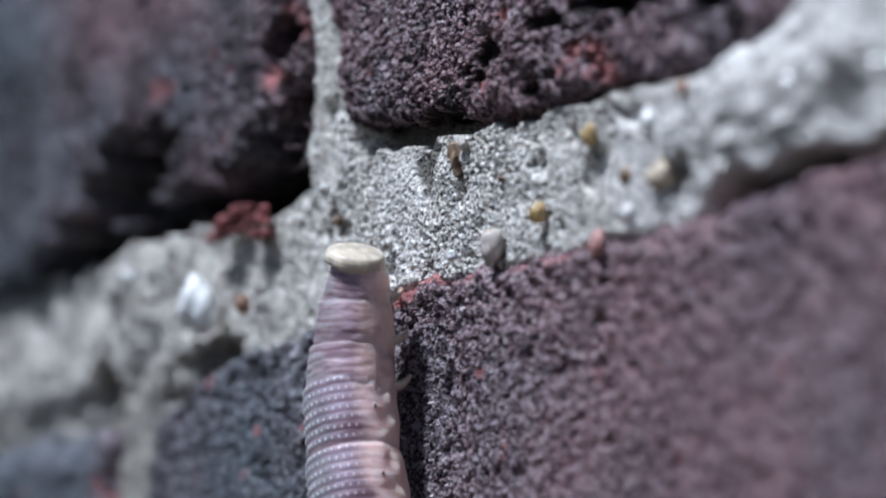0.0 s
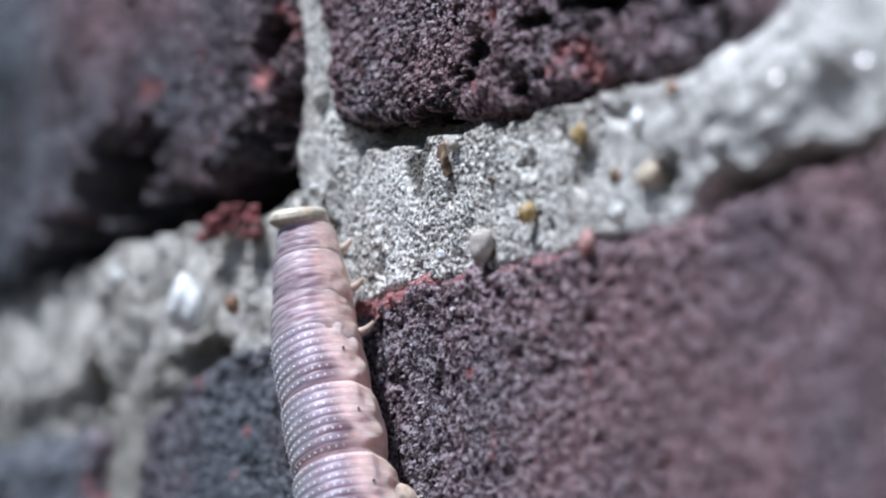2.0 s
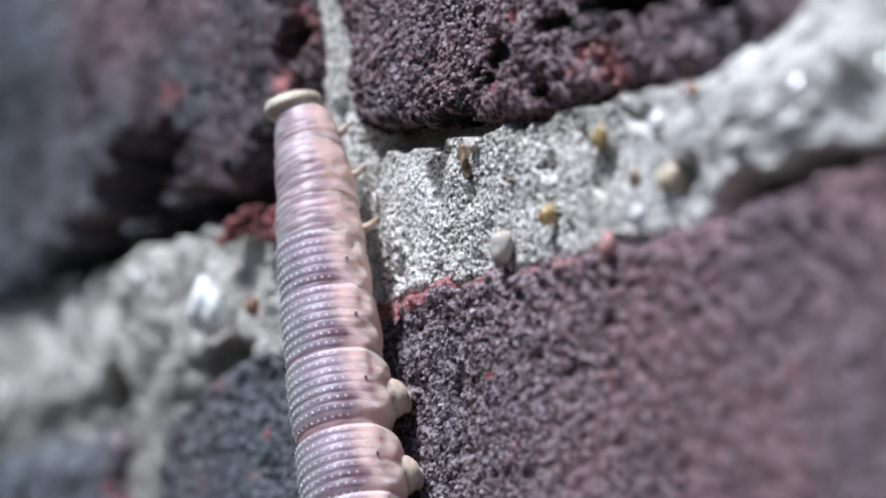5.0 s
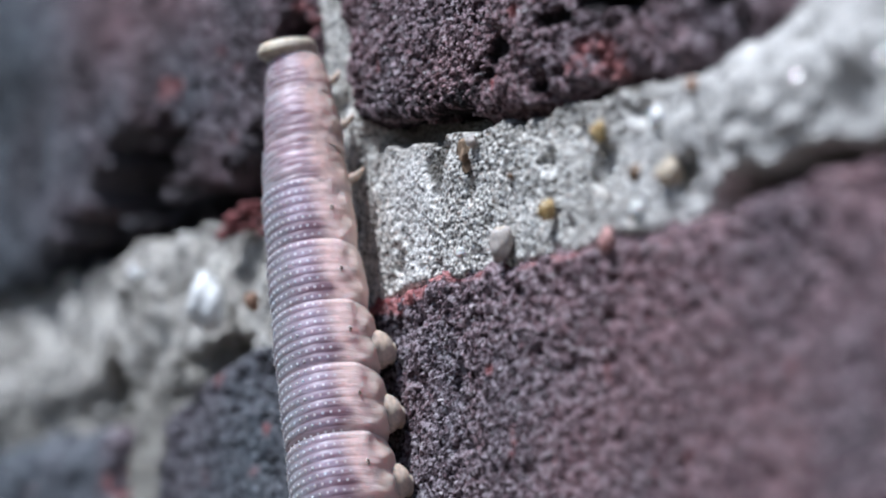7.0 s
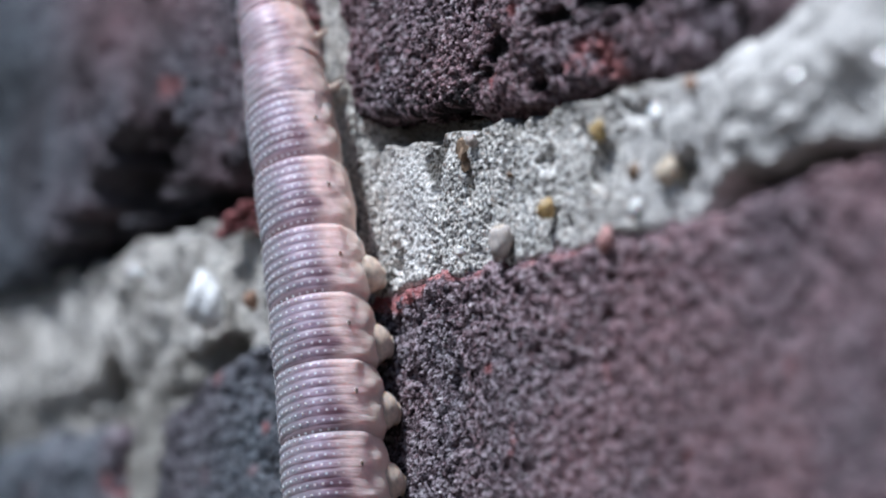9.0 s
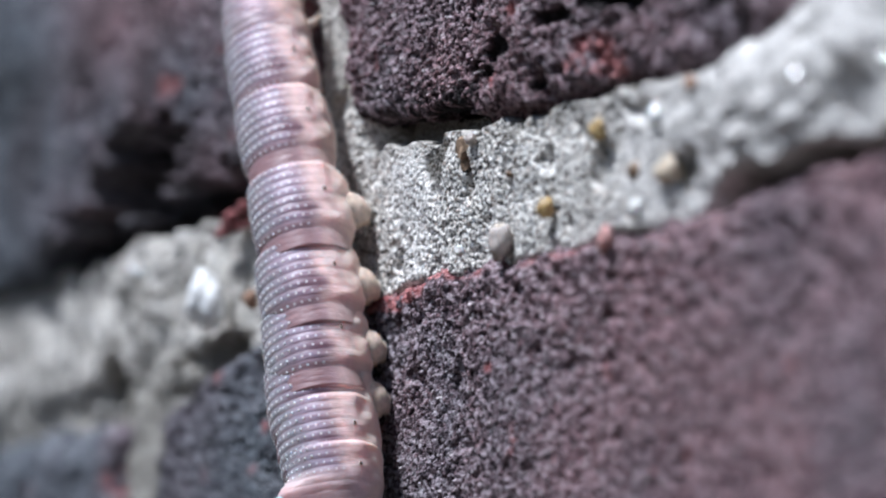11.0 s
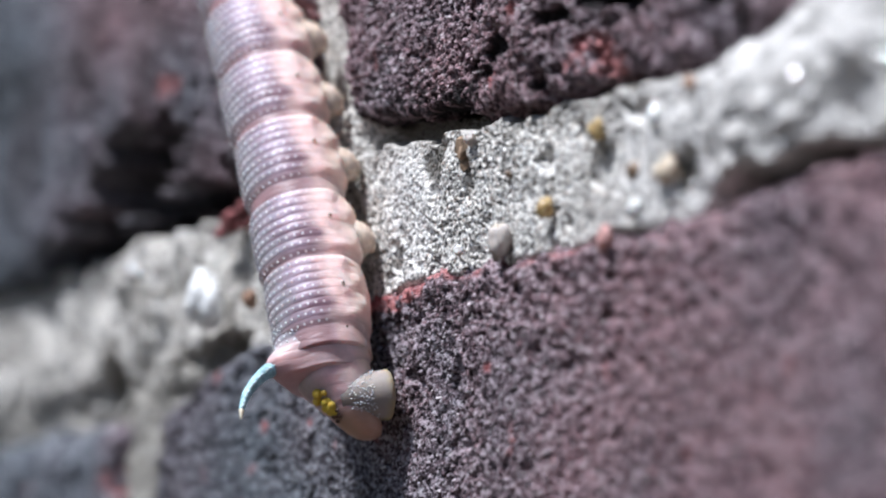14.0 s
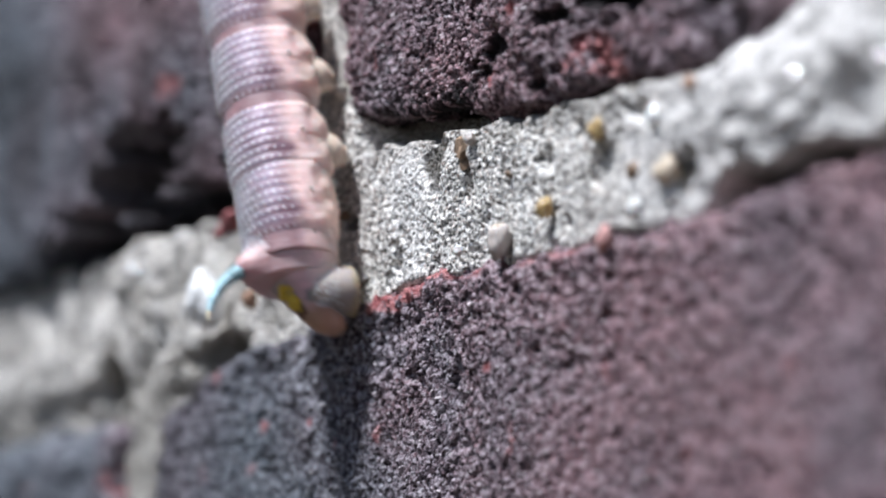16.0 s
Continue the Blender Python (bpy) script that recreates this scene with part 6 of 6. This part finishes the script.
    walk(SEG["A7"], [
        (0.0, pose(0.00720, -0.00580, -0.01861, 0.0, -24.6)),
        (0.5, pose(0.00676, -0.00580, -0.01873, 0.0, -20.6)),
        (1.0, pose(0.00599, -0.00580, -0.01880, 0.0, -13.0)),
        (1.5, pose(0.00642, -0.00580, -0.01880, 0.0, -16.2)),
        (2.0, pose(0.00635, -0.00580, -0.01877, 0.0, -15.5)),
        (2.5, pose(0.00646, -0.00580, -0.01892, 0.0, -18.8)),
        (3.0, pose(0.00727, -0.00580, -0.01888, 0.0, -21.9)),
        (3.5, pose(0.00711, -0.00580, -0.01897, 0.0, -21.1)),
        (4.0, pose(0.00715, -0.00580, -0.01900, 0.0, -21.6)),
        (4.5, pose(0.00719, -0.00580, -0.01904, 0.0, -22.0)),
        (5.0, pose(0.00723, -0.00580, -0.01909, 0.0, -22.5)),
        (5.5, pose(0.00726, -0.00580, -0.01914, 0.0, -22.9)),
        (6.0, pose(0.00729, -0.00580, -0.01918, 0.0, -23.3)),
        (6.5, pose(0.00728, -0.00580, -0.02048, 0.0, -22.0)),
        (7.0, pose(0.00612, -0.00580, -0.01963, 0.0, -17.7)),
        (7.5, pose(0.00700, -0.00580, -0.01784, 0.0, -24.7)),
        (8.0, pose(0.00800, -0.00580, -0.02001, 0.0, -26.6)),
        (8.5, pose(0.00743, -0.00580, -0.01996, 0.0, -21.2)),
        (9.0, pose(0.00398, -0.00580, -0.01968, 0.0, -6.4)),
        (9.5, pose(0.00441, -0.00580, -0.01993, 0.0, -8.7)),
        (10.0, pose(0.00483, -0.00580, -0.02017, 0.0, -11.0)),
        (10.5, pose(0.00526, -0.00580, -0.02042, 0.0, -13.3)),
        (11.0, pose(0.00568, -0.00580, -0.02067, 0.0, -15.6)),
        (11.5, pose(0.00611, -0.00580, -0.02091, 0.0, -17.9)),
        (11.8, pose(0.00844, -0.00580, -0.01970, 0.0, -20.4)),
        (12.0, pose(0.00872, -0.00580, -0.02013, 0.0, -22.1)),
        (12.2, pose(0.00866, -0.00580, -0.02042, 0.0, -21.5)),
        (12.5, pose(0.00872, -0.00580, -0.02081, 0.0, -20.6)),
        (12.7, pose(0.00872, -0.00580, -0.02081, 0.0, -20.6)),
        (13.0, pose(0.00554, -0.00580, -0.01582, 0.0, -17.3)),
        (13.3, pose(0.00914, -0.00580, -0.01633, 0.0, -29.5)),
        (13.5, pose(0.00914, -0.00580, -0.01633, 0.0, -29.5)),
        (14.0, pose(0.01025, -0.00580, -0.02021, 0.0, -22.4)),
        (14.5, pose(0.01062, -0.00580, -0.02103, 0.0, -21.6)),
        (15.0, pose(0.00728, -0.00580, -0.01558, 0.0, -23.8)),
        (15.5, pose(0.01090, -0.00580, -0.02105, 0.0, -27.8)),
        (15.9, pose(0.01090, -0.00580, -0.02105, 0.0, -27.8)),
        (16.0, pose(0.00838, -0.00580, -0.02041, 0.0, -19.3)),
    ])
    walk(SEG["A8"], [
        (0.0, pose(0.00940, -0.00580, -0.02312, 0.0, -26.0)),
        (0.5, pose(0.00863, -0.00580, -0.02327, 0.0, -20.9)),
        (1.0, pose(0.00727, -0.00580, -0.02337, 0.0, -10.9)),
        (1.5, pose(0.00794, -0.00580, -0.02336, 0.0, -14.9)),
        (2.0, pose(0.00781, -0.00580, -0.02333, 0.0, -14.0)),
        (2.5, pose(0.00822, -0.00580, -0.02351, 0.0, -18.9)),
        (3.0, pose(0.00926, -0.00580, -0.02350, 0.0, -22.1)),
        (3.5, pose(0.00905, -0.00580, -0.02359, 0.0, -21.3)),
        (4.0, pose(0.00913, -0.00580, -0.02362, 0.0, -21.9)),
        (4.5, pose(0.00922, -0.00580, -0.02368, 0.0, -22.5)),
        (5.0, pose(0.00930, -0.00580, -0.02374, 0.0, -23.2)),
        (5.5, pose(0.00938, -0.00580, -0.02380, 0.0, -23.8)),
        (6.0, pose(0.00946, -0.00580, -0.02386, 0.0, -24.4)),
        (6.5, pose(0.00935, -0.00580, -0.02517, 0.0, -23.0)),
        (7.0, pose(0.00784, -0.00580, -0.02434, 0.0, -17.8)),
        (7.5, pose(0.00933, -0.00580, -0.02260, 0.0, -26.4)),
        (8.0, pose(0.01051, -0.00580, -0.02477, 0.0, -28.6)),
        (8.5, pose(0.00943, -0.00580, -0.02472, 0.0, -21.4)),
        (9.0, pose(0.00487, -0.00580, -0.02448, 0.0, -4.3)),
        (9.5, pose(0.00549, -0.00580, -0.02443, 0.0, -6.8)),
        (10.0, pose(0.00611, -0.00580, -0.02438, 0.0, -9.3)),
        (10.5, pose(0.00673, -0.00580, -0.02433, 0.0, -11.9)),
        (11.0, pose(0.00736, -0.00580, -0.02428, 0.0, -14.4)),
        (11.5, pose(0.00798, -0.00580, -0.02424, 0.0, -16.9)),
        (11.8, pose(0.00933, -0.00580, -0.02418, 0.0, -19.8)),
        (12.0, pose(0.00970, -0.00580, -0.02467, 0.0, -21.7)),
        (12.2, pose(0.00991, -0.00580, -0.02496, 0.0, -21.0)),
        (12.5, pose(0.00979, -0.00580, -0.02517, 0.0, -19.9)),
        (12.7, pose(0.00979, -0.00580, -0.02517, 0.0, -19.9)),
        (13.0, pose(0.00687, -0.00580, -0.01962, 20.0, -16.0)),
        (13.3, pose(0.01079, -0.00580, -0.02013, 0.0, -30.1)),
        (13.5, pose(0.01079, -0.00580, -0.02013, 0.0, -30.1)),
        (14.0, pose(0.01144, -0.00580, -0.02401, 0.0, -20.9)),
        (14.5, pose(0.01173, -0.00580, -0.02483, 0.0, -19.8)),
        (15.0, pose(0.00867, -0.00580, -0.01938, 0.0, -23.6)),
        (15.5, pose(0.01270, -0.00580, -0.02501, 0.0, -28.1)),
        (15.9, pose(0.01270, -0.00580, -0.02501, 0.0, -28.1)),
        (16.0, pose(0.00937, -0.00580, -0.02421, 0.0, -18.4)),
    ])
    walk(SEG["E"], [
        (0.0, pose(0.01141, -0.00540, -0.02726, 0.0, -26.0)),
        (0.5, pose(0.01028, -0.00540, -0.02757, 0.0, -20.9)),
        (1.0, pose(0.00814, -0.00540, -0.02788, 0.0, -10.9)),
        (1.5, pose(0.00912, -0.00540, -0.02780, 0.0, -14.9)),
        (2.0, pose(0.00892, -0.00540, -0.02779, 0.0, -14.0)),
        (2.5, pose(0.00971, -0.00540, -0.02786, 0.0, -18.9)),
        (3.0, pose(0.01099, -0.00540, -0.02776, 0.0, -22.1)),
        (3.5, pose(0.01072, -0.00540, -0.02788, 0.0, -21.3)),
        (4.0, pose(0.01085, -0.00540, -0.02789, 0.0, -21.9)),
        (4.5, pose(0.01098, -0.00540, -0.02793, 0.0, -22.5)),
        (5.0, pose(0.01111, -0.00540, -0.02797, 0.0, -23.2)),
        (5.5, pose(0.01124, -0.00540, -0.02801, 0.0, -23.8)),
        (6.0, pose(0.01136, -0.00540, -0.02805, 0.0, -24.4)),
        (6.5, pose(0.01114, -0.00540, -0.02940, 0.0, -23.0)),
        (7.0, pose(0.00924, -0.00540, -0.02873, 0.0, -17.8)),
        (7.5, pose(0.01137, -0.00540, -0.02672, 0.0, -26.4)),
        (8.0, pose(0.01271, -0.00540, -0.02881, 0.0, -28.6)),
        (8.5, pose(0.01112, -0.00540, -0.02900, 0.0, -21.4)),
        (9.0, pose(0.00521, -0.00540, -0.02907, 0.0, -4.3)),
        (9.5, pose(0.00603, -0.00540, -0.02899, 0.0, -6.8)),
        (10.0, pose(0.00685, -0.00540, -0.02890, 0.0, -9.3)),
        (10.5, pose(0.00767, -0.00540, -0.02882, 0.0, -11.9)),
        (11.0, pose(0.00850, -0.00540, -0.02873, 0.0, -14.4)),
        (11.5, pose(0.00932, -0.00540, -0.02865, 0.0, -16.9)),
        (11.8, pose(0.01088, -0.00540, -0.02849, 0.0, -19.8)),
        (12.0, pose(0.01138, -0.00540, -0.02890, 0.0, -21.7)),
        (12.2, pose(0.01153, -0.00540, -0.02919, 0.0, -21.0)),
        (12.5, pose(0.01131, -0.00540, -0.02940, 0.0, -19.9)),
        (12.7, pose(0.01131, -0.00540, -0.02940, 0.0, -19.9)),
        (13.0, pose(0.00754, -0.00540, -0.02192, 8.0, -16.0)),
        (13.3, pose(0.01305, -0.00540, -0.02402, 0.0, -30.1)),
        (13.5, pose(0.01305, -0.00540, -0.02402, 0.0, -30.1)),
        (14.0, pose(0.01306, -0.00540, -0.02826, 0.0, -20.9)),
        (14.5, pose(0.01329, -0.00540, -0.02916, 0.0, -19.8)),
        (15.0, pose(0.01015, -0.00540, -0.02277, 0.0, -23.6)),
        (15.5, pose(0.01477, -0.00540, -0.02889, 0.0, -28.1)),
        (15.9, pose(0.01477, -0.00540, -0.02889, 0.0, -28.1)),
        (16.0, pose(0.01057, -0.00540, -0.02782, 0.0, -18.4)),
    ])


motions()
